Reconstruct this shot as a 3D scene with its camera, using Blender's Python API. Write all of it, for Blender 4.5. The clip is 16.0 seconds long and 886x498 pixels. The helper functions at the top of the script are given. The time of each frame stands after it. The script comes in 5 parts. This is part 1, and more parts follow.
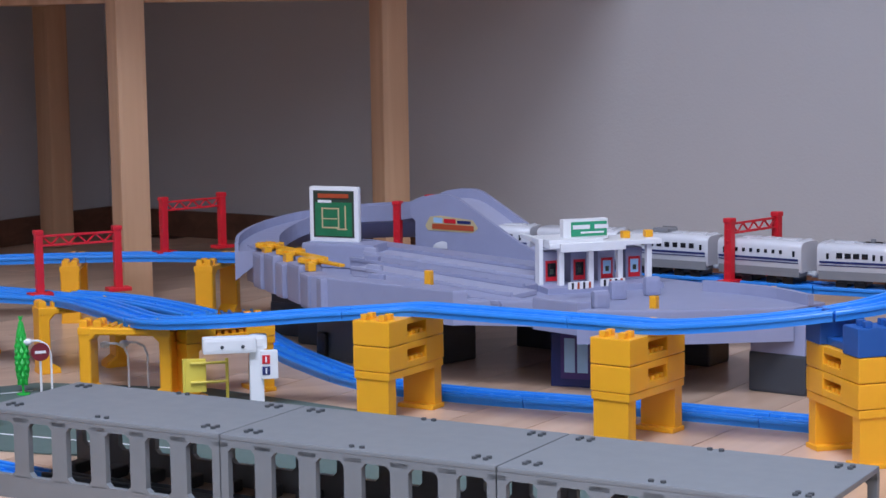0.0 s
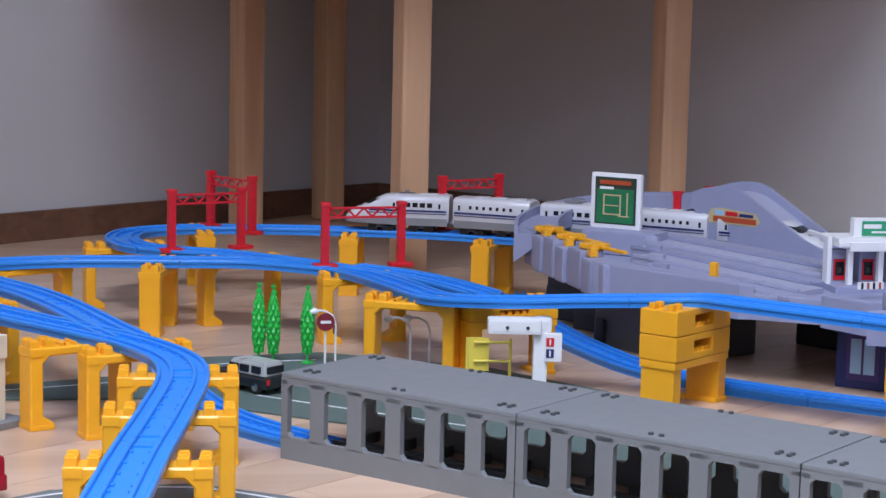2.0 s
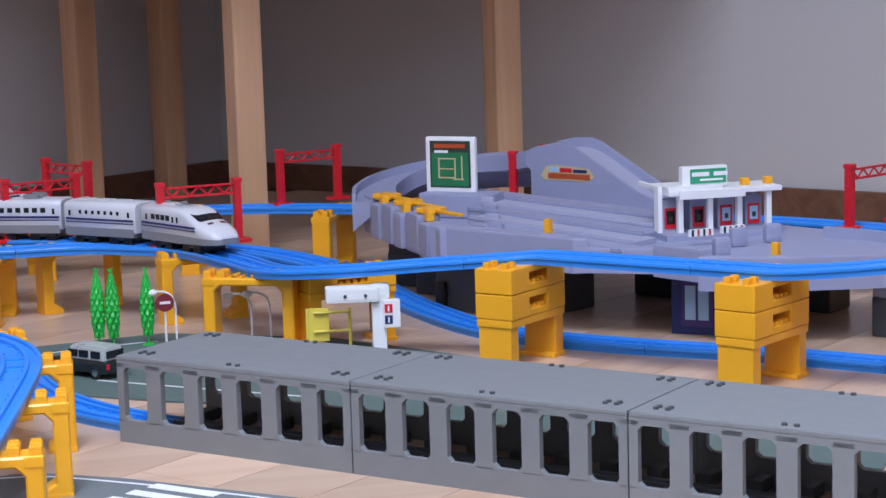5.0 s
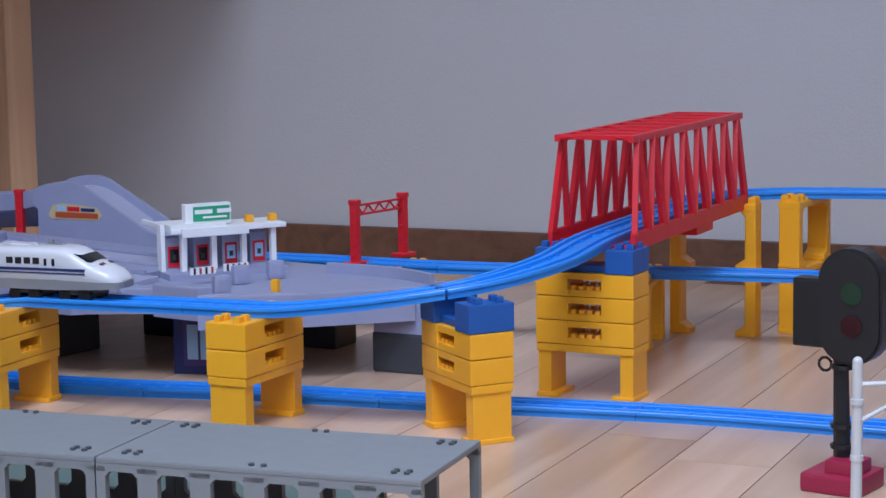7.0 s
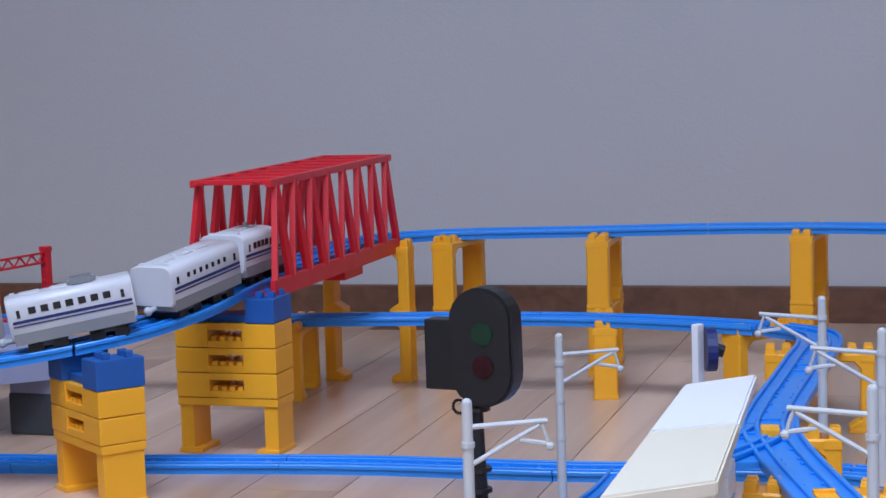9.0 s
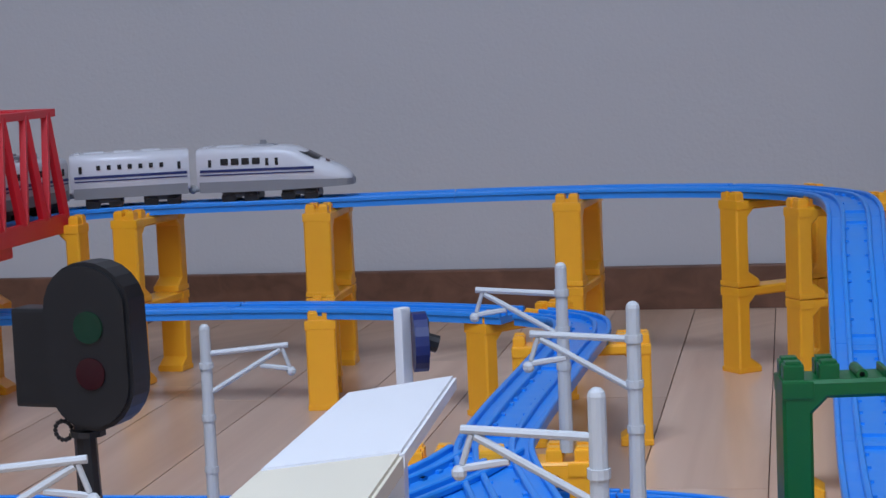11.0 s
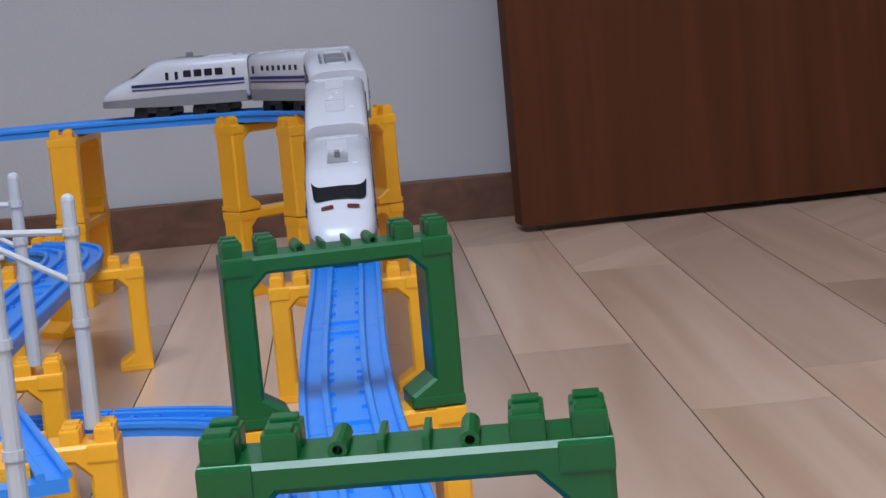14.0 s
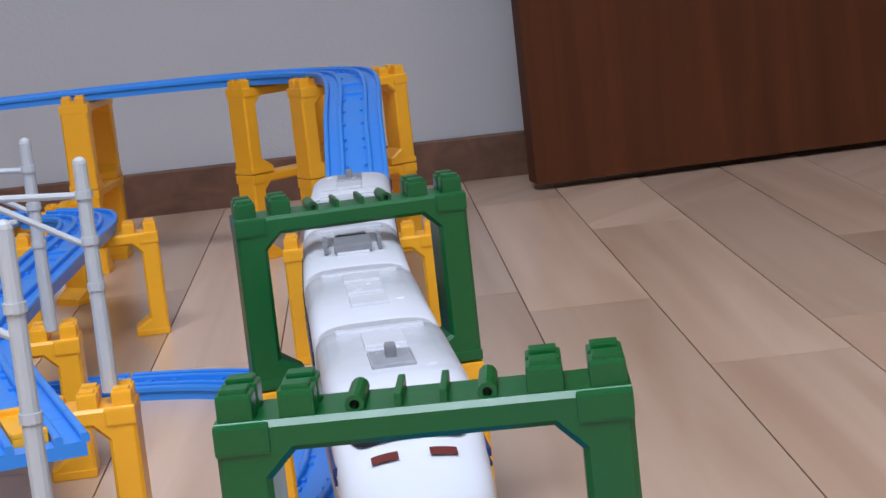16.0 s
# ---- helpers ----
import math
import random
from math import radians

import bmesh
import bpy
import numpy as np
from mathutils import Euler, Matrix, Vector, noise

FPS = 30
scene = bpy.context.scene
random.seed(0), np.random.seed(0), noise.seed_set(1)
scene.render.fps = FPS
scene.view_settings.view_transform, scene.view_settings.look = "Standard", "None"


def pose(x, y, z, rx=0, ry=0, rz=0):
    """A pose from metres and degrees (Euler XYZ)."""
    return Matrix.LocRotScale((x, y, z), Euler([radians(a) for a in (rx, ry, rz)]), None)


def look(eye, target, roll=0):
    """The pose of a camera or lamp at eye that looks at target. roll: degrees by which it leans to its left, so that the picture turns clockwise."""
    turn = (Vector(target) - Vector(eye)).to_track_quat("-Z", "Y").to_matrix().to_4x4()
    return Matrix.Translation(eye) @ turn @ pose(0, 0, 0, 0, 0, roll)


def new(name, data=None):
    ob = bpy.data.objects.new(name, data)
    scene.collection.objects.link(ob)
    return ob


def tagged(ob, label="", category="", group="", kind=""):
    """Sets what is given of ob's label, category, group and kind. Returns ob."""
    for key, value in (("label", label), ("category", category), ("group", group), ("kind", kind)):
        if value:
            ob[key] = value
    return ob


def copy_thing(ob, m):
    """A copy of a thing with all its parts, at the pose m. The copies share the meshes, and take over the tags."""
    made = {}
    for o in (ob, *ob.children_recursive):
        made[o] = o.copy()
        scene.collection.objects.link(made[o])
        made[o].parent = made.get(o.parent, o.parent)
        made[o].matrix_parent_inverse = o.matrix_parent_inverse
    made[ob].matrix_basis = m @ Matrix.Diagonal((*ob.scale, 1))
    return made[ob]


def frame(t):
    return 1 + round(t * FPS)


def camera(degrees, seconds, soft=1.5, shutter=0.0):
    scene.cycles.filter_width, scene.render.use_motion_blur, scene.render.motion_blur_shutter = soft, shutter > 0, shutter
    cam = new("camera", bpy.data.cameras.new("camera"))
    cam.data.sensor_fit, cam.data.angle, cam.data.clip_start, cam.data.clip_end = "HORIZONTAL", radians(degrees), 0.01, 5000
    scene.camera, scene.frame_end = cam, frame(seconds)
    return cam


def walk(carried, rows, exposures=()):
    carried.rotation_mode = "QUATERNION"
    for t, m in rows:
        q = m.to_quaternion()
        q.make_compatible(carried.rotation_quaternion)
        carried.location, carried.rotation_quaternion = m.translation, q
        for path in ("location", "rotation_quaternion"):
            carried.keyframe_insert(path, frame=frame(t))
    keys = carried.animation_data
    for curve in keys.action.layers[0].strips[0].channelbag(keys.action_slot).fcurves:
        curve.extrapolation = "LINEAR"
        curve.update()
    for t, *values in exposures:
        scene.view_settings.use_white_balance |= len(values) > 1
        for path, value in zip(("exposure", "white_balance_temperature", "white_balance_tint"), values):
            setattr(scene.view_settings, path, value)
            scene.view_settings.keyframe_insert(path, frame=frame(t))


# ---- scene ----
cam = camera(25.605, 16.0)
PATH = [
    (0, pose(-0.0000, -0.0000, 0.3487, 83.000, 0.808, -17.559)),
    (0.5, pose(-0.0139, 0.0011, 0.3472, 82.765, -0.229, -14.932)),
    (1, pose(-0.0232, 0.0097, 0.3442, 82.500, -0.303, -12.957)),
    (1.5, pose(-0.0355, 0.0108, 0.3428, 82.509, -1.061, -11.332)),
    (2, pose(-0.0474, 0.0150, 0.3448, 82.627, -1.328, -10.407)),
    (2.5, pose(-0.0612, 0.0158, 0.3461, 82.036, -0.189, -8.738)),
    (3, pose(-0.0638, 0.0152, 0.3445, 81.556, 0.555, -7.972)),
    (5.5, pose(-0.0017, -0.0013, 0.3449, 81.785, 1.392, -18.121)),
    (6, pose(0.0187, 0.0010, 0.3381, 81.735, 0.816, -21.999)),
    (6.5, pose(0.0353, 0.0019, 0.3399, 81.995, 1.008, -25.446)),
    (7, pose(0.0482, -0.0012, 0.3412, 82.520, 0.929, -27.302)),
    (7.5, pose(0.0803, -0.0187, 0.3363, 82.685, 1.186, -33.132)),
    (8, pose(0.0714, -0.0125, 0.3420, 83.407, 1.796, -32.703)),
    (8.5, pose(0.0815, -0.0250, 0.3411, 83.795, 1.913, -33.932)),
    (9, pose(0.1221, 0.0107, 0.3305, 83.820, 1.788, -35.997)),
    (9.5, pose(0.2981, 0.1756, 0.2917, 84.221, 1.705, -36.412)),
    (10, pose(0.3909, 0.2427, 0.2738, 83.878, 1.858, -38.044)),
    (12.3, pose(0.4314, 0.2213, 0.2520, 83.120, 2.780, -48.785)),
    (12.5, pose(0.4365, 0.2182, 0.2474, 82.702, 2.755, -50.621)),
    (13, pose(0.4452, 0.2134, 0.2403, 81.895, 3.237, -52.796)),
    (13.5, pose(0.4488, 0.2076, 0.2372, 82.201, 4.603, -53.690)),
    (14, pose(0.4494, 0.2022, 0.2297, 81.989, 4.994, -54.406)),
    (14.5, pose(0.4520, 0.2038, 0.2272, 81.722, 5.066, -54.482)),
    (15, pose(0.4521, 0.2038, 0.2262, 81.455, 5.251, -54.061)),
    (15.5, pose(0.4531, 0.2045, 0.2257, 81.175, 5.670, -53.969)),
    (16, pose(0.4514, 0.2038, 0.2270, 80.911, 6.144, -54.138)),
]
walk(cam, PATH, [(0, 0.0, 5780, 19), (1.5, 0.08, 5850, 18), (3, -0.08, 5900, 18), (5.5, 0.12, 5780, 19), (7, -0.12, 5560, 16), (9, -0.24, 5500, 17), (12, -0.45, 5700, 14), (13.5, -0.26, 5870, 15), (16, -0.16, 6020, 15)])

# ---- light ----
world = bpy.data.worlds.new("room_world")
scene.world = world
world.use_nodes = True
wn = world.node_tree.nodes
sky = wn.new("ShaderNodeTexSky")
sky.sky_type, sky.sun_disc = "NISHITA", False
sky.sun_elevation, sky.sun_rotation = radians(38), radians(200)
world.node_tree.links.new(sky.outputs[0], wn["Background"].inputs[0])
wn["Background"].inputs[1].default_value = 0.12

# room axes: U runs along the long wall, V from that wall into the room
CORNER = Vector((0.43, 3.162, 0))
U = Vector((0.622, -0.783, 0))
V = Vector((-0.783, -0.622, 0))
ROOM_L, ROOM_W, ROOM_H = 3.3, 2.95, 2.4


def room(u, v, z=0.0):
    return CORNER + U * u + V * v + Vector((0, 0, z))


def window_light(name, u, v, z, tu, tv, tz, sx, sy, watts, colour, spread=180):
    data = bpy.data.lights.new(name, "AREA")
    data.shape, data.size, data.size_y, data.energy, data.color = "RECTANGLE", sx, sy, watts, colour
    data.spread = radians(spread)
    ob = new(name, data)
    ob.matrix_world = look(room(u, v, z), room(tu, tv, tz))
    return ob


# an unseen roof opening is added for overhead light; the side windows add a little
SKY_U0, SKY_U1, SKY_V0, SKY_V1 = 1.10, 2.70, 1.65, 2.85
window_light("window_light", (SKY_U0 + SKY_U1) / 2, (SKY_V0 + SKY_V1) / 2, ROOM_H + 0.01, (SKY_U0 + SKY_U1) / 2 + 0.001, (SKY_V0 + SKY_V1) / 2, 0.0, 1.5, 1.15, 63, (0.84, 0.92, 1.0), 125)
window_light("window_light", 2.35, ROOM_W - 0.02, 1.60, 2.1, 1.75, 0.0, 1.5, 0.9, 9, (0.80, 0.90, 1.0), 150)
window_light("window_light", ROOM_L - 0.02, 1.6, 1.45, 2.4, 1.4, 0.0, 1.2, 0.9, 3, (0.84, 0.92, 1.0), 140)


# ---- materials ----
def base_material(name, colour, rough=0.4, metal=0.0):
    m = bpy.data.materials.new(name)
    m.use_nodes = True
    b = m.node_tree.nodes["Principled BSDF"]
    b.inputs["Base Color"].default_value = (*colour, 1)
    b.inputs["Roughness"].default_value = rough
    b.inputs["Metallic"].default_value = metal
    return m, m.node_tree, b


def plastic(name, colour, rough=0.38, grime=0.12, scale=60.0, sss=0.0):
    """Moulded toy plastic: faint mottling, worn gloss, fine grain."""
    m, nt, b = base_material(name, colour, rough)
    n = nt.nodes
    tc = n.new("ShaderNodeTexCoord")
    big = n.new("ShaderNodeTexNoise")
    big.inputs["Scale"].default_value, big.inputs["Detail"].default_value = scale, 5
    nt.links.new(tc.outputs["Object"], big.inputs["Vector"])
    info = n.new("ShaderNodeObjectInfo")
    mix = n.new("ShaderNodeMix")
    mix.data_type = "RGBA"
    mix.inputs["A"].default_value = (*[c * (1 - grime) for c in colour], 1)
    mix.inputs["B"].default_value = (*[min(1, c * (1 + grime * 0.8)) for c in colour], 1)
    add = n.new("ShaderNodeMath")
    add.operation = "MULTIPLY_ADD"
    add.inputs[1].default_value, add.inputs[2].default_value = 0.35, 0.0
    nt.links.new(info.outputs["Random"], add.inputs[0])
    s = n.new("ShaderNodeMath")
    s.operation = "MULTIPLY_ADD"
    s.inputs[1].default_value = 0.65
    nt.links.new(big.outputs["Fac"], s.inputs[0])
    nt.links.new(add.outputs[0], s.inputs[2])
    nt.links.new(s.outputs[0], mix.inputs["Factor"])
    nt.links.new(mix.outputs["Result"], b.inputs["Base Color"])
    fine = n.new("ShaderNodeTexNoise")
    fine.inputs["Scale"].default_value, fine.inputs["Detail"].default_value = 900, 2
    nt.links.new(tc.outputs["Object"], fine.inputs["Vector"])
    rr = n.new("ShaderNodeMapRange")
    rr.inputs["To Min"].default_value, rr.inputs["To Max"].default_value = rough - 0.06, rough + 0.14
    nt.links.new(big.outputs["Fac"], rr.inputs["Value"])
    nt.links.new(rr.outputs[0], b.inputs["Roughness"])
    bump = n.new("ShaderNodeBump")
    bump.inputs["Strength"].default_value, bump.inputs["Distance"].default_value = 0.05, 0.0003
    nt.links.new(fine.outputs["Fac"], bump.inputs["Height"])
    nt.links.new(bump.outputs[0], b.inputs["Normal"])
    if sss:
        b.inputs["Subsurface Weight"].default_value = sss
        b.inputs["Subsurface Radius"].default_value = (0.006, 0.004, 0.002)
    return m


def wood(name, dark, light, along, scale, rough=0.45, random=0.5):
    """Grain stretched along one axis of the object, with a tone for each piece."""
    m, nt, b = base_material(name, light, rough)
    n = nt.nodes
    tc = n.new("ShaderNodeTexCoord")
    info = n.new("ShaderNodeObjectInfo")
    mp = n.new("ShaderNodeMapping")
    sc = [scale] * 3
    sc[along] = scale * 0.06
    mp.inputs["Scale"].default_value = sc
    nt.links.new(tc.outputs["Object"], mp.inputs["Vector"])
    off = n.new("ShaderNodeVectorMath")
    off.operation = "SCALE"
    off.inputs[0].default_value = (17, 31, 23)
    nt.links.new(info.outputs["Random"], off.inputs["Scale"])
    addv = n.new("ShaderNodeVectorMath")
    nt.links.new(mp.outputs[0], addv.inputs[0])
    nt.links.new(off.outputs[0], addv.inputs[1])
    g = n.new("ShaderNodeTexNoise")
    g.inputs["Scale"].default_value, g.inputs["Detail"].default_value, g.inputs["Distortion"].default_value = 1.0, 7, 0.7
    nt.links.new(addv.outputs[0], g.inputs["Vector"])
    ramp = n.new("ShaderNodeValToRGB")
    ramp.color_ramp.elements[0].position, ramp.color_ramp.elements[1].position = 0.32, 0.68
    ramp.color_ramp.elements[0].color, ramp.color_ramp.elements[1].color = (*dark, 1), (*light, 1)
    nt.links.new(g.outputs["Fac"], ramp.inputs[0])
    hsv = n.new("ShaderNodeHueSaturation")
    val = n.new("ShaderNodeMapRange")
    val.inputs["To Min"].default_value, val.inputs["To Max"].default_value = 1 - random * 0.5, 1 + random * 0.35
    nt.links.new(info.outputs["Random"], val.inputs["Value"])
    nt.links.new(val.outputs[0], hsv.inputs["Value"])
    nt.links.new(ramp.outputs[0], hsv.inputs["Color"])
    nt.links.new(hsv.outputs[0], b.inputs["Base Color"])
    bump = n.new("ShaderNodeBump")
    bump.inputs["Strength"].default_value, bump.inputs["Distance"].default_value = 0.1, 0.0006
    nt.links.new(g.outputs["Fac"], bump.inputs["Height"])
    nt.links.new(bump.outputs[0], b.inputs["Normal"])
    return m


def wallpaper(name, colour):
    m, nt, b = base_material(name, colour, 0.85)
    n = nt.nodes
    tc = n.new("ShaderNodeTexCoord")
    f = n.new("ShaderNodeTexNoise")
    f.inputs["Scale"].default_value, f.inputs["Detail"].default_value = 260, 6
    g = n.new("ShaderNodeTexNoise")
    g.inputs["Scale"].default_value, g.inputs["Detail"].default_value = 3.0, 4
    mix = n.new("ShaderNodeMix")
    mix.data_type = "RGBA"
    mix.inputs["A"].default_value = (*[c * 0.94 for c in colour], 1)
    mix.inputs["B"].default_value = (*[min(1, c * 1.04) for c in colour], 1)
    bump = n.new("ShaderNodeBump")
    bump.inputs["Strength"].default_value, bump.inputs["Distance"].default_value = 0.4, 0.0008
    for q in (f, g):
        nt.links.new(tc.outputs["Object"], q.inputs["Vector"])
    nt.links.new(g.outputs["Fac"], mix.inputs["Factor"])
    nt.links.new(mix.outputs["Result"], b.inputs["Base Color"])
    nt.links.new(f.outputs["Fac"], bump.inputs["Height"])
    nt.links.new(bump.outputs[0], b.inputs["Normal"])
    return m


BLUE = plastic("blue_plastic", (0.040, 0.25, 0.74), 0.30, 0.06)
BLUE_DARK = plastic("deep_blue_plastic", (0.02, 0.10, 0.36), 0.4)
YELLOW = plastic("yellow_plastic", (0.90, 0.42, 0.012), 0.30, 0.07, sss=0.10)
RED = plastic("red_plastic", (0.62, 0.012, 0.022), 0.36)
GREEN = plastic("green_plastic", (0.0015, 0.092, 0.017), 0.30, 0.06)
LEAF = plastic("leaf_green_plastic", (0.03, 0.48, 0.06), 0.42, sss=0.08)
LILAC = plastic("lilac_grey_plastic", (0.30, 0.315, 0.45), 0.42)
LILAC_LIGHT = plastic("pale_lilac_plastic", (0.385, 0.395, 0.52), 0.42)
CHARCOAL = plastic("charcoal_plastic", (0.045, 0.05, 0.06), 0.45)
GREY = plastic("grey_plastic", (0.20, 0.21, 0.215), 0.40)
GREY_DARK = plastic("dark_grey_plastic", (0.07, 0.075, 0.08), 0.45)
WHITE = plastic("white_plastic", (0.80, 0.80, 0.80), 0.33, 0.04)
OFFWHITE = plastic("grey_white_plastic", (0.50, 0.51, 0.51), 0.4, 0.06)
CREAM = plastic("cream_plastic", (0.70, 0.64, 0.50), 0.45, 0.06)
PINKISH = plastic("pink_beige_plastic", (0.52, 0.40, 0.33), 0.5, 0.08)
BLACK = plastic("black_plastic", (0.012, 0.012, 0.013), 0.35)
NAVY = plastic("navy_paint", (0.015, 0.025, 0.12), 0.35)
TRAIN_WHITE = plastic("train_white_plastic", (0.63, 0.63, 0.655), 0.20, 0.03)
TRAIN_GREY = plastic("train_grey_plastic", (0.22, 0.22, 0.23), 0.4)
GLASS_DARK = plastic("dark_window_print", (0.012, 0.013, 0.016), 0.15, 0.02)
MAP_GREEN = plastic("printed_green", (0.02, 0.20, 0.08), 0.35, 0.5, 90)
MAP_DARK = plastic("printed_dark", (0.03, 0.045, 0.03), 0.35)
PRINT_SAND = plastic("printed_sand", (0.55, 0.45, 0.24), 0.4)
PALE_BLUE = plastic("printed_pale_blue", (0.35, 0.55, 0.75), 0.4)
ROAD = plastic("printed_road_grey", (0.14, 0.16, 0.165), 0.55)
ROAD_GREEN = plastic("printed_grey_green", (0.10, 0.145, 0.13), 0.55)
CHROME, _, _ = base_material("chrome", (0.7, 0.7, 0.72), 0.15, 1.0)
AMBER = plastic("amber_print", (0.42, 0.07, 0.02), 0.3)
HEADLAMP = plastic("headlight_print", (0.13, 0.030, 0.025), 0.2)
SIGNAL_GREEN = plastic("green_lens", (0.003, 0.030, 0.014), 0.12)
SIGNAL_RED = plastic("red_lens", (0.030, 0.003, 0.005), 0.12)
BIRCH = wood("birch_flooring", (0.52, 0.335, 0.220), (0.68, 0.475, 0.338), 0, 30, 0.28, 0.46)
CHAIR_WOOD = wood("pale_oak", (0.48, 0.27, 0.14), (0.67, 0.42, 0.245), 2, 26, 0.5, 0.1)
DOOR_WOOD = wood("brown_door_veneer", (0.074, 0.0205, 0.0050), (0.104, 0.0290, 0.0075), 2, 45, 0.7, 0.05)
DOOR_WOOD.node_tree.nodes["Principled BSDF"].inputs["Specular IOR Level"].default_value = 0.2
SKIRT_WOOD = wood("brown_skirting", (0.10, 0.045, 0.024), (0.17, 0.08, 0.045), 0, 50, 0.45, 0.05)
WALL = wallpaper("white_wallpaper", (0.50, 0.49, 0.49))
CEIL = wallpaper("ceiling_paper", (0.66, 0.66, 0.65))


# ---- building helpers ----
def box(bm, c, s, rz=0.0, bevel=0.0, m=None):
    """A box of size s about c, turned by rz degrees; bevel rounds its edges."""
    mat = Matrix.LocRotScale(Vector(c), Euler((0, 0, radians(rz))), Vector(s))
    if m is not None:
        mat = m @ mat
    if bevel <= 0:
        bmesh.ops.create_cube(bm, size=1, matrix=mat)
        return
    t = bmesh.new()
    bmesh.ops.create_cube(t, size=1, matrix=Matrix.Diagonal((*s, 1)))
    bmesh.ops.bevel(t, geom=t.edges[:], offset=bevel, segments=2, affect="EDGES", profile=0.7)
    mat = Matrix.LocRotScale(Vector(c), Euler((0, 0, radians(rz))), None)
    t.transform(m @ mat if m is not None else mat)
    join(bm, t)


def join(bm, t):
    me = bpy.data.meshes.new("join")
    t.to_mesh(me)
    t.free()
    bm.from_mesh(me)
    bpy.data.meshes.remove(me)


def prism(bm, poly, z0, z1, m=None, bevel=0.0):
    """Upright prism over a plan outline; bevel rounds its rims."""
    t = bmesh.new()
    lo = [t.verts.new((x, y, z0)) for x, y in poly]
    hi = [t.verts.new((x, y, z1)) for x, y in poly]
    k = len(poly)
    t.faces.new(lo[::-1])
    top = t.faces.new(hi)
    for i in range(k):
        t.faces.new((lo[i], lo[(i + 1) % k], hi[(i + 1) % k], hi[i]))
    bmesh.ops.recalc_face_normals(t, faces=t.faces[:])
    if bevel:
        bmesh.ops.bevel(t, geom=list(top.edges), offset=bevel, segments=2, affect="EDGES", profile=0.7)
    if m is not None:
        t.transform(m)
    join(bm, t)


def rod(bm, a, b, r, seg=8, r2=None):
    a, b = Vector(a), Vector(b)
    d = b - a
    m = Matrix.Translation((a + b) / 2) @ d.to_track_quat("Z", "Y").to_matrix().to_4x4()
    bmesh.ops.create_cone(bm, cap_ends=True, segments=seg, radius1=r, radius2=r if r2 is None else r2, depth=d.length, matrix=m)


def ball(bm, c, r, u=10, v=6, s=(1, 1, 1)):
    bmesh.ops.create_uvsphere(bm, u_segments=u, v_segments=v, radius=r, matrix=Matrix.Translation(c) @ Matrix.Diagonal((*s, 1)))


def mesh_of(name, bm, material, smooth=False):
    me = bpy.data.meshes.new(name)
    bm.to_mesh(me)
    bm.free()
    for mt in material if isinstance(material, (list, tuple)) else (material,):
        me.materials.append(mt)
    if smooth:
        for p in me.polygons:
            p.use_smooth = True
    return me


def part(name, bm, material, parent=None, label="", smooth=False, m=None):
    ob = new(name, mesh_of(name, bm, material, smooth))
    if parent is not None:
        ob.parent = parent
    if m is not None:
        ob.matrix_basis = m
    return tagged(ob, label)


def thing(name, m, label, category, group="", kind=""):
    ob = new(name)
    ob.empty_display_size = 0.02
    ob.matrix_basis = m
    return tagged(ob, label, category, group, kind)


def spline(points, step=0.012):
    """Points along a smooth way through the given ones, about step apart."""
    p = [np.array(q, float) for q in points]
    p = [2 * p[0] - p[1], *p, 2 * p[-1] - p[-2]]
    out = []
    for i in range(1, len(p) - 2):
        a, b, c, d = p[i - 1:i + 3]
        ta = 0.0
        tb = ta + max(np.linalg.norm(b - a), 1e-6) ** 0.5
        tc = tb + max(np.linalg.norm(c - b), 1e-6) ** 0.5
        td = tc + max(np.linalg.norm(d - c), 1e-6) ** 0.5
        k = max(2, int(np.linalg.norm(c - b) / step))
        for t in np.linspace(tb, tc, k, endpoint=False):
            a1 = (tb - t) / (tb - ta) * a + (t - ta) / (tb - ta) * b
            a2 = (tc - t) / (tc - tb) * b + (t - tb) / (tc - tb) * c
            a3 = (td - t) / (td - tc) * c + (t - tc) / (td - tc) * d
            b1 = (tc - t) / (tc - ta) * a1 + (t - ta) / (tc - ta) * a2
            b2 = (td - t) / (td - tb) * a2 + (t - tb) / (td - tb) * a3
            out.append((tc - t) / (tc - tb) * b1 + (t - tb) / (tc - tb) * b2)
    out.append(p[-2])
    return np.array(out)


def arc_lengths(line):
    return np.concatenate([[0], np.cumsum(np.linalg.norm(np.diff(line, axis=0), axis=1))])


def point_at(line, arcs, s):
    """The place on the line at arc length s, which may lie past its ends."""
    if s <= 0:
        return line[0] + (line[1] - line[0]) / (arcs[1] - arcs[0]) * s
    if s >= arcs[-1]:
        return line[-1] + (line[-1] - line[-2]) / (arcs[-1] - arcs[-2]) * (s - arcs[-1])
    return np.array([np.interp(s, arcs, line[:, k]) for k in range(3)])


def sweep(bm, profile, line, closed_ends=True):
    """Carries a closed profile of (side, up) along a line."""
    rings = []
    n = len(line)
    for i in range(n):
        d = line[min(i + 1, n - 1)] - line[max(i - 1, 0)]
        side = np.array((d[1], -d[0], 0.0))
        side /= max(np.linalg.norm(side), 1e-9)
        rings.append([bm.verts.new(line[i] + side * a + np.array((0, 0, b))) for a, b in profile])
    k = len(profile)
    for r, q in zip(rings, rings[1:]):
        for j in range(k):
            bm.faces.new((r[j], r[(j + 1) % k], q[(j + 1) % k], q[j]))
    if closed_ends:
        bm.faces.new(rings[0])
        bm.faces.new(rings[-1][::-1])
    bmesh.ops.recalc_face_normals(bm, faces=bm.faces[:])


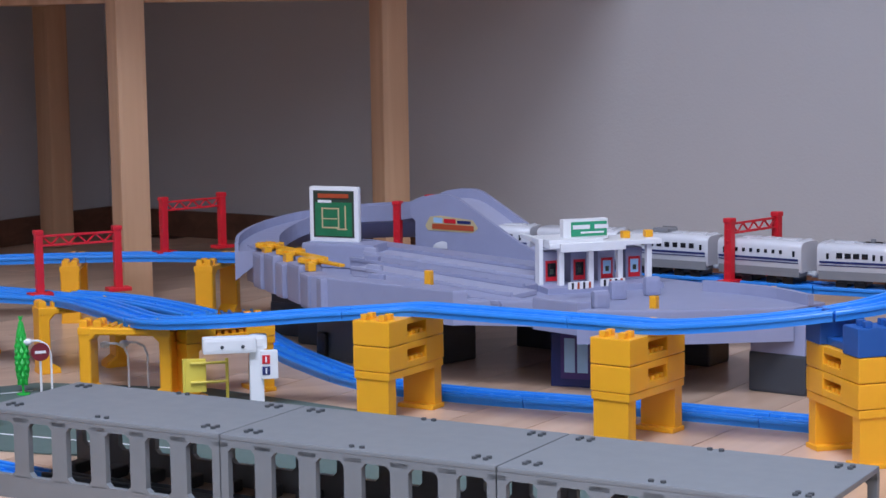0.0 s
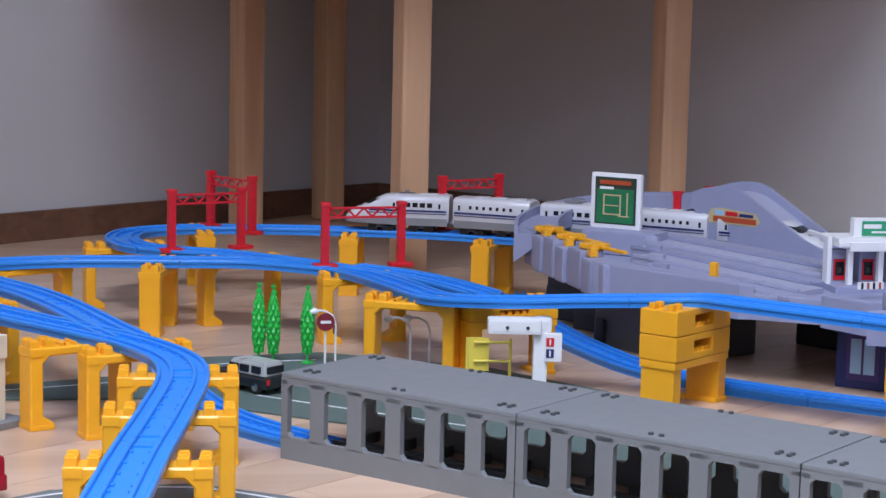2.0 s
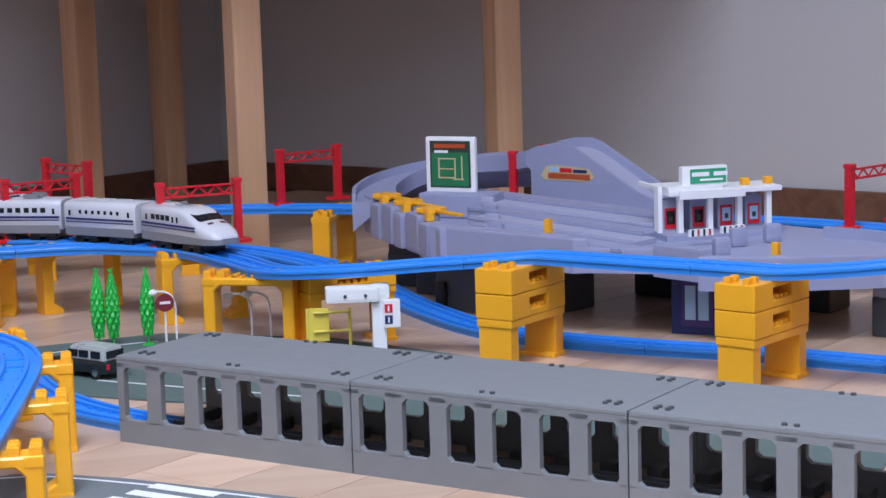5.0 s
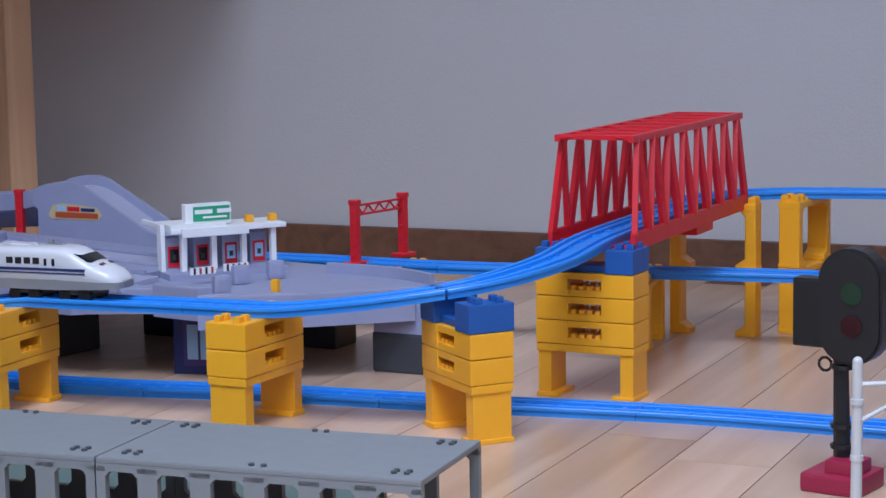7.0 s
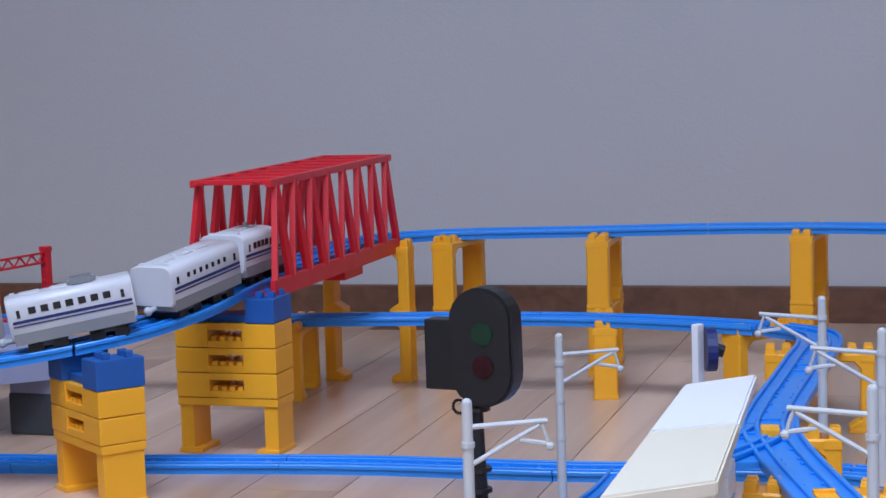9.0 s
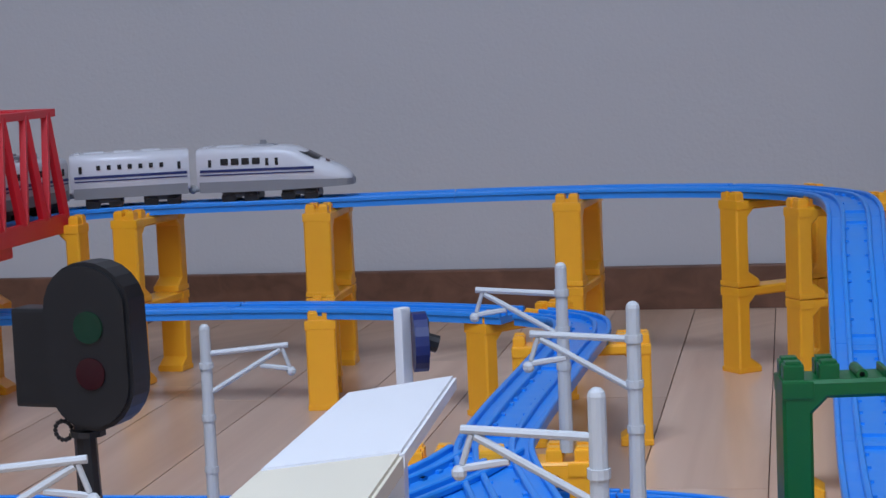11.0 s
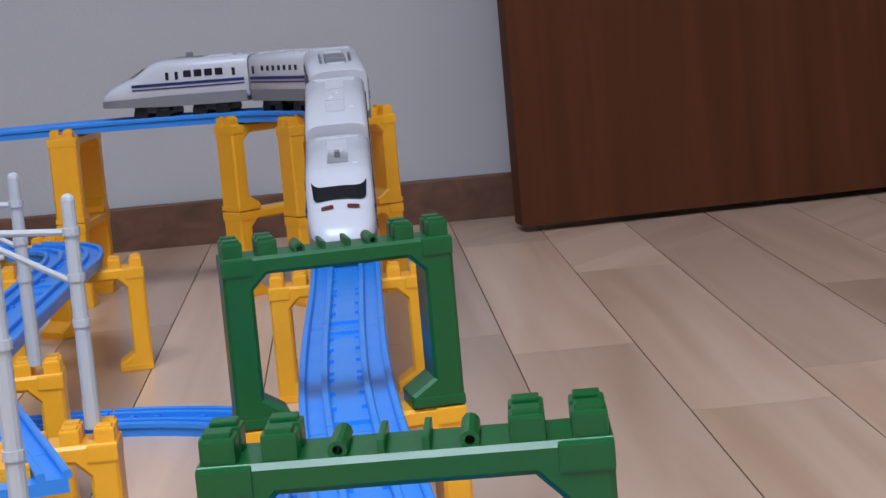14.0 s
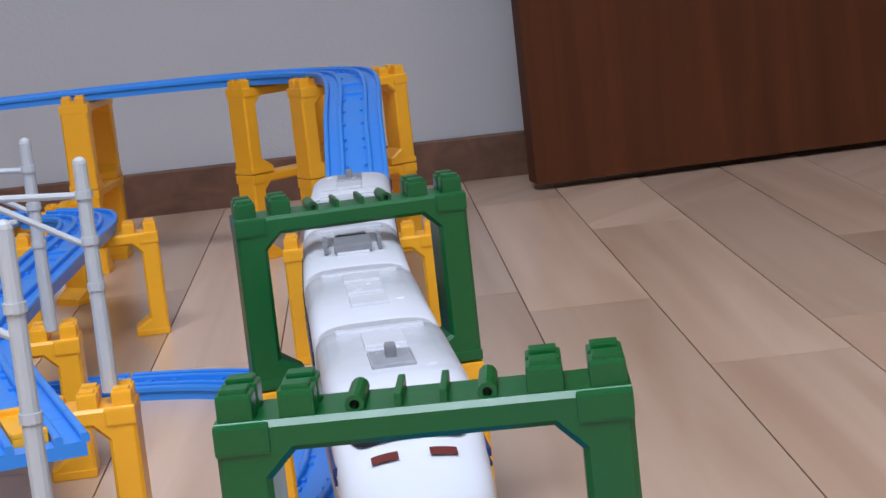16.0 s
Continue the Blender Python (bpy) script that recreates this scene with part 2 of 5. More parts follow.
# ---- room ----
def slab(name, corners, z0, z1, material, label, category, m=None):
    bm = bmesh.new()
    prism(bm, [(c.x, c.y) for c in corners], z0, z1)
    return tagged(part(name, bm, material), label, category, kind="structure")


def wall_run(name, u0, v0, u1, v1, thick_u, thick_v, holes=()):
    """A wall from (u0, v0) to (u1, v1) of the room; each hole is (from, to, sill, head) along it."""
    bm = bmesh.new()
    length = abs(u1 - u0) + abs(v1 - v0)

    def piece(a, b, z0, z1):
        fa, fb = a / length, b / length
        p = (u0 + (u1 - u0) * fa, v0 + (v1 - v0) * fa)
        q = (u0 + (u1 - u0) * fb, v0 + (v1 - v0) * fb)
        cs = [room(*p), room(*q), room(q[0] + thick_u, q[1] + thick_v), room(p[0] + thick_u, p[1] + thick_v)]
        prism(bm, [(c.x, c.y) for c in cs], z0, z1)

    at = 0.0
    for a, b, sill, head in holes:
        piece(at, a, 0, ROOM_H)
        if sill > 0:
            piece(a, b, 0, sill)
        piece(a, b, head, ROOM_H)
        at = b
    piece(at, length, 0, ROOM_H)
    return tagged(part(name, bm, WALL), "plain white papered room wall", "wall", kind="structure")


slab("floor", [room(-0.1, -0.1), room(ROOM_L + 0.1, -0.1), room(ROOM_L + 0.1, ROOM_W + 0.1), room(-0.1, ROOM_W + 0.1)], -0.05, -0.0025, SKIRT_WOOD, "dark gaps under pale birch floorboards", "floor")
wall_run("wall_north", 0, 0, ROOM_L, 0, 0, -0.1)
wall_run("wall_west", 0, -0.1, 0, ROOM_W + 0.1, -0.1, 0)
wall_run("wall_east", ROOM_L, -0.1, ROOM_L, ROOM_W + 0.1, 0.1, 0, [(1.4, 2.6, 1.0, 1.9)])
wall_run("wall_south", 0, ROOM_W, ROOM_L, ROOM_W, 0, 0.1, [(1.7, 3.2, 1.1, 2.0)])
# ceiling in four pieces; the hole is added to let the overhead lamp through
bm = bmesh.new()
for u0, u1, v0, v1 in ((-0.1, SKY_U0, -0.1, ROOM_W + 0.1), (SKY_U1, ROOM_L + 0.1, -0.1, ROOM_W + 0.1), (SKY_U0, SKY_U1, -0.1, SKY_V0), (SKY_U0, SKY_U1, SKY_V1, ROOM_W + 0.1)):
    prism(bm, [room(u, v).xy for u, v in ((u0, v0), (u1, v0), (u1, v1), (u0, v1))], ROOM_H, ROOM_H + 0.05)
tagged(part("ceiling", bm, CEIL), "plain white ceiling with an added opening for overhead light", "ceiling", kind="structure")


def skirting(name, u0, v0, u1, v1, du, dv):
    bm = bmesh.new()
    cs = [room(u0, v0), room(u1, v1), room(u1 + du, v1 + dv), room(u0 + du, v0 + dv)]
    prism(bm, [(c.x, c.y) for c in cs], 0.0, 0.041, bevel=0.002)
    return tagged(part(name, bm, SKIRT_WOOD), "brown wooden skirting board along the wall", "baseboard", kind="structure")


skirting("baseboard", 0, 0.0, ROOM_L, 0.0, 0, 0.009)
skirting("baseboard", 0, 0.009, 0, ROOM_W, 0.009, 0)

# open brown door leaf that stands just before the long wall
door = thing("door_1", Matrix.Identity(4), "dark brown wood-veneer door leaf standing open before the wall", "door", kind="structure")
bm = bmesh.new()
a, b = Vector((1.855, 1.146, 0)), Vector((2.45, 0.555, 0))
dirv = (b - a).normalized()
nrm = Vector((dirv.y, -dirv.x, 0))
if nrm.dot(V) > 0:
    nrm = -nrm
poly = [a, b, b + nrm * 0.033, a + nrm * 0.033]
prism(bm, [(p.x, p.y) for p in poly], 0.006, 1.98, bevel=0.001)
part("leaf", bm, DOOR_WOOD, door)


# ---- toy rails ----
RAIL_PROFILE = [(-0.0176, 0.0), (-0.0176, 0.0046), (-0.0190, 0.0050), (-0.0190, 0.0072), (-0.0184, 0.0080), (-0.0166, 0.0080), (-0.0160, 0.0074), (-0.0160, 0.0052), (-0.0098, 0.0052),
                (-0.0098, 0.0074), (-0.0092, 0.0080), (-0.0074, 0.0080), (-0.0068, 0.0074), (-0.0068, 0.0046), (0.0068, 0.0046), (0.0068, 0.0074),
                (0.0074, 0.0080), (0.0092, 0.0080), (0.0098, 0.0074), (0.0098, 0.0052), (0.0160, 0.0052), (0.0160, 0.0074), (0.0166, 0.0080),
                (0.0184, 0.0080), (0.0190, 0.0072), (0.0190, 0.0050), (0.0176, 0.0046), (0.0176, 0.0)]


def rails(points, label, piece=0.216, first=0.0, material=None):
    """Rail pieces laid end to end along a way; z of the points is the underside. Each piece is a thing."""
    line = spline(points)
    arcs = arc_lengths(line)
    s = -first
    while s < arcs[-1] - 0.02:
        a, b = max(s, 0), min(s + piece - 0.0006, arcs[-1])
        s += piece
        if b - a < 0.015:
            continue
        seg = np.array([point_at(line, arcs, q) for q in np.linspace(a, b, max(2, int((b - a) / 0.012)))])
        base = seg[0].copy()
        bm = bmesh.new()
        sweep(bm, RAIL_PROFILE, seg - base)
        # drive-side studs and the cross bars at the joints
        for frac in np.arange(0.14, 0.9, 0.12):
            k = int(frac * (len(seg) - 1))
            d = seg[min(k + 1, len(seg) - 1)] - seg[k]
            ang = math.degrees(math.atan2(d[1], d[0]))
            c = seg[k] - base
            for sd in (-1, 1):
                off = np.array((-math.sin(radians(ang)), math.cos(radians(ang)), 0)) * 0.0058 * sd
                box(bm, c + off + np.array((0, 0, 0.0052)), (0.004, 0.0022, 0.0014), ang)
        for k in (1, len(seg) - 2):
            d = seg[min(k + 1, len(seg) - 1)] - seg[k]
            ang = math.degrees(math.atan2(d[1], d[0]))
            box(bm, seg[k] - base + np.array((0, 0, 0.0052)), (0.0035, 0.0132, 0.002), ang)
        ob = part("rail_piece", bm, material or BLUE)
        ob.matrix_basis = Matrix.Translation(base)
        tagged(ob, label, "toy rail", group="blue toy rails")
    return line, arcs


ROUTE = [
    (1.330, 1.215, 0.066), (1.304, 1.288, 0.066), (1.262, 1.368, 0.066), (1.184, 1.465, 0.066), (1.084, 1.563, 0.066), (0.935, 1.705, 0.066), (0.83, 1.845, 0.066),
    (0.70, 1.985, 0.066), (0.56, 2.105, 0.066), (0.442, 2.183, 0.066), (0.352, 2.235, 0.066), (0.251, 2.265, 0.066), (0.153, 2.282, 0.066),
    (0.066, 2.280, 0.066), (0.012, 2.245, 0.066), (-0.004, 2.180, 0.066), (0.010, 2.120, 0.066), (0.045, 2.085, 0.066), (0.090, 2.062, 0.066),
    (0.135, 2.022, 0.066), (0.188, 1.965, 0.066), (0.226, 1.905, 0.066), (0.250, 1.830, 0.066), (0.274, 1.750, 0.0665), (0.325, 1.690, 0.0730), (0.395, 1.649, 0.0800), (0.458, 1.610, 0.0860), (0.477, 1.600, 0.088), (0.497, 1.579, 0.088),
    (0.555, 1.515, 0.088), (0.612, 1.452, 0.088), (0.630, 1.432, 0.088), (0.650, 1.411, 0.0905), (0.700, 1.365, 0.099), (0.765, 1.332, 0.110), (0.835, 1.343, 0.120), (0.903, 1.389, 0.128), (1.030, 1.487, 0.130),
    (1.162, 1.588, 0.131), (1.235, 1.582, 0.132), (1.360, 1.468, 0.133), (1.470, 1.368, 0.133), (1.535, 1.280, 0.133), (1.567, 1.195, 0.133), (1.558, 1.125, 0.133),
    (1.510, 1.062, 0.1325), (1.420, 0.990, 0.112), (1.340, 0.927, 0.082), (1.270, 0.872, 0.069), (1.020, 0.673, 0.066), (0.772, 0.4535, 0.066), (0.640, 0.338, 0.066),
]
TRACK = "bright blue moulded plastic toy rail raised on yellow piers"
FLOOR_TRACK = "bright blue plastic toy rail lying on the wooden floor"
route_line, route_arcs = rails(ROUTE, TRACK)
LEFT = [(0.20, 1.945, 0.066), (0.127, 1.995, 0.066), (0.045, 2.003, 0.066), (-0.06, 2.008, 0.066), (-0.13, 1.990, 0.066), (-0.185, 1.935, 0.066), (-0.212, 1.860, 0.066), (-0.192, 1.796, 0.066), (-0.143, 1.721, 0.066),
        (-0.094, 1.651, 0.066), (-0.047, 1.590, 0.066), (-0.005, 1.530, 0.066), (0.020, 1.465, 0.066), (0.024, 1.400, 0.066), (0.008, 1.287, 0.066), (-0.014, 1.160, 0.066), (-0.032, 1.043, 0.066), (-0.055, 0.90, 0.066), (-0.075, 0.77, 0.066)]
left_line, left_arcs = rails(LEFT, TRACK, first=0.05)
rails([(-0.175, 1.930, 0.0665), (-0.135, 1.860, 0.0665), (-0.100, 1.800, 0.0665), (-0.066, 1.720, 0.0665), (-0.035, 1.620, 0.0665), (-0.012, 1.550, 0.0665)], "blue plastic toy rail of a turnout branch on piers")
rails([(-0.205, 1.84, 0.066), (-0.27, 1.83, 0.066), (-0.38, 1.83, 0.066)], "blue plastic toy rail running off towards the wall")
rails([(0.219, 1.950, 0.0663), (0.266, 1.897, 0.0663), (0.295, 1.841, 0.0663), (0.320, 1.770, 0.0663)], "blue plastic toy rail of a turnout branch on piers")
BACK = [(1.334, 1.200, 0.066), (1.333, 1.158, 0.066), (1.300, 1.118, 0.066), (1.240, 1.072, 0.066), (1.176, 1.023, 0.066), (1.075, 0.946, 0.066), (1.019, 0.898, 0.066), (0.960, 0.822, 0.066), (0.924, 0.770, 0.066), (0.880, 0.706, 0.066)]
back_line, back_arcs = rails(BACK, TRACK)
rails([(1.015, 0.899, 0.0664), (0.980, 0.881, 0.0664), (0.948, 0.870, 0.0664), (0.905, 0.858, 0.0664)], "blue plastic toy rail of a turnout branch beside the platform")
GROUND = [(0.44, 2.20, 0.0), (0.43, 2.02, 0.0), (0.444, 1.85, 0.0), (0.476, 1.72, 0.0), (0.55, 1.628, 0.0), (0.66, 1.53, 0.0), (0.765, 1.42, 0.0), (0.922, 1.265, 0.0), (1.05, 1.108, 0.0), (1.135, 1.03, 0.0), (1.182, 0.965, 0.0), (1.198, 0.895, 0.0), (1.165, 0.829, 0.0), (1.09, 0.76, 0.0), (0.99, 0.70, 0.0)]
rails(GROUND, FLOOR_TRACK)
rails([(1.065, 1.083, 0.0004), (1.015, 1.045, 0.0004), (0.963, 1.012, 0.0004), (0.86, 0.94, 0.0004), (0.76, 0.85, 0.0004)], FLOOR_TRACK)
rails([(0.03, 1.80, 0.0), (0.036, 1.70, 0.0), (0.052, 1.605, 0.0), (0.085, 1.525, 0.0), (0.135, 1.455, 0.0)], "blue plastic toy rail running into a grey tunnel")
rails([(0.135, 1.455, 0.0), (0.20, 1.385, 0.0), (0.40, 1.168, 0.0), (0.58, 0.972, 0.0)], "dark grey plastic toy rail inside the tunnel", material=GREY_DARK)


# ---- piers ----
def studs(bm, x, y, z, n=2, d=0.0115):
    for i in range(n):
        for j in range(2):
            box(bm, (x + (i - (n - 1) / 2) * 0.0100, y + (j - 0.5) * d, z + 0.0022), (0.0058, 0.0058, 0.0050), bevel=0.0009)


def portal_frame(h, w=0.044, d=0.0215):
    """One moulded portal: chamfered posts with flared heads and feet under a thin beam."""
    a, b = w - 0.0112, w - 0.0168
    half = [(w - 0.0206, 0.0), (w - 0.0206, 0.0050), (a, 0.0112), (a, h - 0.0126), (b, h - 0.0070)]
    outline = [(w, h), (w, 0.0), *half, *[(-x, z) for x, z in half[::-1]], (-w, 0.0), (-w, h)]
    bm = bmesh.new()
    front = [bm.verts.new((x, -d / 2, z)) for x, z in outline]
    rear = [bm.verts.new((x, d / 2, z)) for x, z in outline]
    k = len(outline)
    bm.faces.new(front), bm.faces.new(rear[::-1])
    for i in range(k):
        bm.faces.new((front[i], front[(i + 1) % k], rear[(i + 1) % k], rear[i]))
    bmesh.ops.recalc_face_normals(bm, faces=bm.faces[:])
    rim = [e for e in bm.edges if abs(e.verts[0].co.y - e.verts[1].co.y) < 1e-6]
    bmesh.ops.bevel(bm, geom=rim, offset=0.0013, segments=1, affect="EDGES")
    for sd in (-1, 1):
        # square head and foot collars, a touch proud of the chamfered post
        box(bm, (sd * (w - 0.0058), 0, h - 0.0036), (0.0120, d + 0.0012, 0.0068), bevel=0.0009)
        box(bm, (sd * (w - 0.0100), 0, 0.0021), (0.0206, d + 0.0010, 0.0040), bevel=0.0008)
    return bm


def split_stud():
    """A stud of two bumps with a slot between them."""
    bm = bmesh.new()
    for y in (-0.0052, 0.0052):
        box(bm, (0, y, 0.0024), (0.0078, 0.0074, 0.0066), bevel=0.0009)
        box(bm, (0, y, 0.0060), (0.0060, 0.0056, 0.0016), bevel=0.0005)
    box(bm, (0, 0, 0.0012), (0.0066, 0.0050, 0.0032))
    return bm


def beam_boss():
    """A short round socket on the beam."""
    bm = bmesh.new()
    n = 12
    for r0, r1 in ((0.0021, 0.0011),):
        rings = [[bm.verts.new((r * math.cos(k * math.tau / n), y, 0.0012 + r * math.sin(k * math.tau / n))) for k in range(n)] for r, y in ((r0, -0.0085), (r0, 0.0085), (r1, 0.0085), (r1, -0.0085))]
        for p, q in zip(rings, rings[1:] + rings[:1]):
            for k in range(n):
                bm.faces.new((p[k], p[(k + 1) % n], q[(k + 1) % n], q[k]))
    bmesh.ops.recalc_face_normals(bm, faces=bm.faces[:])
    return bm


STUD_MESHES = {}


def head_details(portal, z, mt):
    """Four split studs, two sockets and two thin ribs on the head of a portal."""
    key = mt.name
    if key not in STUD_MESHES:
        rib = bmesh.new()
        box(rib, (0, 0, 0.0012), (0.0016, 0.0186, 0.0034), bevel=0.0004)
        STUD_MESHES[key] = [mesh_of("stud", split_stud(), mt), mesh_of("socket", beam_boss(), mt), mesh_of("rib", rib, mt)]
    for name, me, xs in zip(("stud", "socket", "rib"), STUD_MESHES[key], ((-0.0394, -0.0262, 0.0262, 0.0394), (-0.0140, 0.0140), (-0.0048, 0.0048))):
        for x in xs:
            ob = new(name, me)
            ob.parent, ob.matrix_basis = portal, Matrix.Translation((x, 0, z))
            tagged(ob)


def arch_legs(bm, z1, w=0.088, d=0.0325):
    """Two thick legs that carry stacking blocks, with splayed feet, an arch between them and a band over it."""
    box(bm, (0, 0, z1 - 0.0034), (w, d + 0.0030, 0.0066), bevel=0.0009)
    for sd in (-1, 1):
        x = sd * (w / 2 - 0.0070)
        prism(bm, [(x - 0.0058, -d / 2), (x + 0.0058, -d / 2), (x + 0.0058, d / 2), (x - 0.0058, d / 2)], 0.0, z1 - 0.001, bevel=0.001)
        box(bm, (x - sd * 0.003, 0, 0.0020), (0.0200, d + 0.004, 0.0040), bevel=0.001)
        t = bmesh.new()
        xi = x - sd * 0.0056
        curve = [(xi, z1 - 0.001), (xi, z1 - 0.010), (xi - sd * 0.002, z1 - 0.006), (xi - sd * 0.006, z1 - 0.003), (xi - sd * 0.012, z1 - 0.002), (xi - sd * 0.012, z1 - 0.001)]
        f = [t.verts.new((a, -d / 2 + 0.001, b)) for a, b in curve]
        g = [t.verts.new((a, d / 2 - 0.001, b)) for a, b in curve]
        t.faces.new(f), t.faces.new(g[::-1])
        for q in range(len(curve)):
            r = (q + 1) % len(curve)
            t.faces.new((f[q], f[r], g[r], g[q]))
        bmesh.ops.recalc_face_normals(t, faces=t.faces[:])
        join(bm, t)


def wall_block(bm, rec, z0, z1, w=0.088, d=0.037):
    """A hollow stacking block with an open window through its long sides and teeth on the sill."""
    h = z1 - z0
    for sd in (-1, 1):
        box(bm, (sd * (w / 2 - 0.0145), 0, (z0 + z1) / 2), (0.029, d, h - 0.0006), bevel=0.0012)
    box(bm, (0, 0, z0 + 0.0030), (w - 0.054, d - 0.0010, 0.0055), bevel=0.0004)
    box(bm, (0, 0, z1 - 0.0030), (w - 0.054, d - 0.0010, 0.0055), bevel=0.0004)
    for i in range(4):
        for sd in (-1, 1):
            box(rec, (-0.0110 + i * 0.0073, sd * d * 0.34, z0 + 0.0070), (0.0042, 0.007, 0.0040), bevel=0.0006)


PIER_CACHE = {}


def pier(x, y, rz, base=0.0, portals=1, leg=0.066, blocks=0, block_h=0.022, top_colour=None, top_h=0.0, material=None, label="", second=None):
    """A pier of one or two portals, then solid blocks, then a coloured cap, with studs on its head."""
    key = (portals, leg, blocks, block_h, top_h, material, second)
    if key in PIER_CACHE:
        ob = copy_thing(PIER_CACHE[key], pose(x, y, base, 0, 0, rz))
        return tagged(ob, label)
    ob = thing("pier", pose(x, y, base, 0, 0, rz), label, "toy pier", "toy bridge piers")
    mt = material or YELLOW
    z = 0.0
    for i in range(portals):
        if blocks:
            bm = bmesh.new()
            arch_legs(bm, leg)
            part("arch", bm, mt, ob)
            z += leg
            continue
        colour = mt if i == 0 or second is None else second
        portal = part("portal", portal_frame(leg - 0.0004), colour, ob, m=Matrix.Translation((0, 0, z)))
        z += leg
        if i == portals - 1 and not top_h:
            head_details(portal, leg - 0.0004, colour)
    for i in range(blocks):
        bm, rec = bmesh.new(), bmesh.new()
        wall_block(bm, rec, z, z + block_h)
        z += block_h
        if i == blocks - 1 and not top_h:
            for sd in (-1, 1):
                studs(bm, sd * 0.0335, 0, z, 2, 0.018)
        body = part("block", bm, mt, ob)
        part("sill_teeth", rec, mt, body)
    if top_h:
        bm = bmesh.new()
        for sd in (-1, 1):
            box(bm, (sd * 0.0315, 0, z + top_h / 2), (0.025, 0.0385, top_h), bevel=0.0012)
            studs(bm, sd * 0.0335, 0, z + top_h, 2, 0.018)
        box(bm, (0, 0, z + 0.003), (0.04, 0.026, 0.006), bevel=0.0008)
        part("cap_block", bm, BLUE_DARK, ob, "blue plastic cap block")
    PIER_CACHE[key] = ob
    return ob


def heading(line, x, y):
    k = int(np.argmin((line[:, 0] - x) ** 2 + (line[:, 1] - y) ** 2))
    k = min(max(k, 1), len(line) - 2)
    d = line[k + 1] - line[k - 1]
    return math.degrees(math.atan2(d[1], d[0])), line[k]


YP = "yellow plastic toy pier with studded top holding up rail"
SINGLE = (  # x, y, line, axis in degrees or None for square to the rail
    (0.42, 2.20, route_line, None), (0.266, 2.262, route_line, None), (0.085, 2.283, route_line, None), (0.0, 2.16, route_line, None), (0.115, 2.043, route_line, 20), (0.228, 1.925, route_line, 10), (0.252, 1.765, route_line, -28),
    (0.03, 2.003, left_line, 75), (-0.10, 2.0, left_line, 30), (-0.20, 1.90, left_line, None), (-0.14, 1.716, left_line, None), (-0.052, 1.568, left_line, 26), (-0.006, 1.53, left_line, 20), (0.022, 1.43, left_line, -4), (0.010, 1.30, left_line, -4), (-0.014, 1.160, left_line, -6), (-0.04, 1.0, left_line, -6),
    (0.90, 1.745, route_line, 42), (1.075, 1.572, route_line, None), (1.285, 1.372, route_line, 50), (1.352, 1.230, route_line, 0), (1.291, 1.110, back_line, -46))
for x, y, line, ax in SINGLE:
    a, c = heading(line, x, y)
    pier(x if ax is not None else c[0], y if ax is not None else c[1], a + 90 if ax is None else ax, label=YP)
pier(0.338, 1.752, 12, blocks=1, leg=0.052, block_h=0.016, label="yellow plastic toy pier with one stacking block under rail")
for x, y, ax in ((0.463, 1.603, 41), (0.619, 1.443, 36)):
    pier(x, y, ax, leg=0.044, blocks=2, label="tall yellow toy pier with two windowed stacking blocks")
pier(0.745, 1.318, 88, leg=0.046, blocks=2, block_h=0.020, top_h=0.022, label="yellow toy pier with two blocks and a blue cap")
a, c = heading(route_line, 0.903, 1.389)
pier(c[0], c[1], a + 90, leg=0.046, blocks=3, block_h=0.0205, top_h=0.020, label="tall yellow toy pier with three blocks and blue cap by bridge")
for x, y, ax in ((1.165, 1.582, -52), (1.262, 1.564, 31), (1.366, 1.464, 40), (1.516, 1.333, 33), (1.586, 1.192, -12), (1.559, 1.104, -23)):
    pier(x, y, ax, portals=2, label="double-height yellow toy pier of two stacked portals")
pier(1.290, 0.888, -52, label=YP)
pier(1.026, 0.902, -47, label="yellow toy pier carrying a white catenary pole")
pier(0.935, 0.775, -50, label="yellow toy pier carrying a white catenary pole")
for x, y, ax in ((1.020, 0.673, -43), (0.772, 0.4535, -56)):
    pier(x, y, ax, portals=2, second=GREEN, label="green plastic portal frame stacked on a yellow toy pier")


# ---- red gates over the rails ----
def gate(x, y, z, rz, h=0.062, w=0.088):
    ob = thing("gantry", pose(x, y, z, 0, 0, rz), "red plastic catenary gantry with lattice beam standing over blue rail", "toy gantry", "red gantries")
    for sd in (-1, 1):
        bm = bmesh.new()
        box(bm, (sd * (w / 2 - 0.004), 0, h / 2), (0.0075, 0.0085, h), bevel=0.0012)
        for i in range(5):
            box(bm, (sd * (w / 2 - 0.004), 0, 0.010 + i * 0.011), (0.0090, 0.0045, 0.0030), bevel=0.0006)
        box(bm, (sd * (w / 2 - 0.004), 0, 0.002), (0.024, 0.016, 0.004), bevel=0.001)
        box(bm, (sd * (w / 2 - 0.004), 0, h + 0.002), (0.0095, 0.0100, 0.005), bevel=0.0014)
        part("post", bm, RED, ob)
    bm = bmesh.new()
    for dz in (-0.0052, 0.0042):
        box(bm, (0, 0, h - 0.006 + dz), (w - 0.012, 0.0035, 0.0022), bevel=0.0005)
    n = 8
    for i in range(n):
        x0 = -w / 2 + 0.008 + (w - 0.016) * i / n
        x1 = x0 + (w - 0.016) / n
        z0, z1 = (h - 0.0108, h - 0.0022) if i % 2 else (h - 0.0022, h - 0.0108)
        rod(bm, (x0, 0, z0), (x1, 0, z1), 0.0011, 5)
    part("lattice_beam", bm, RED, ob)
    return ob


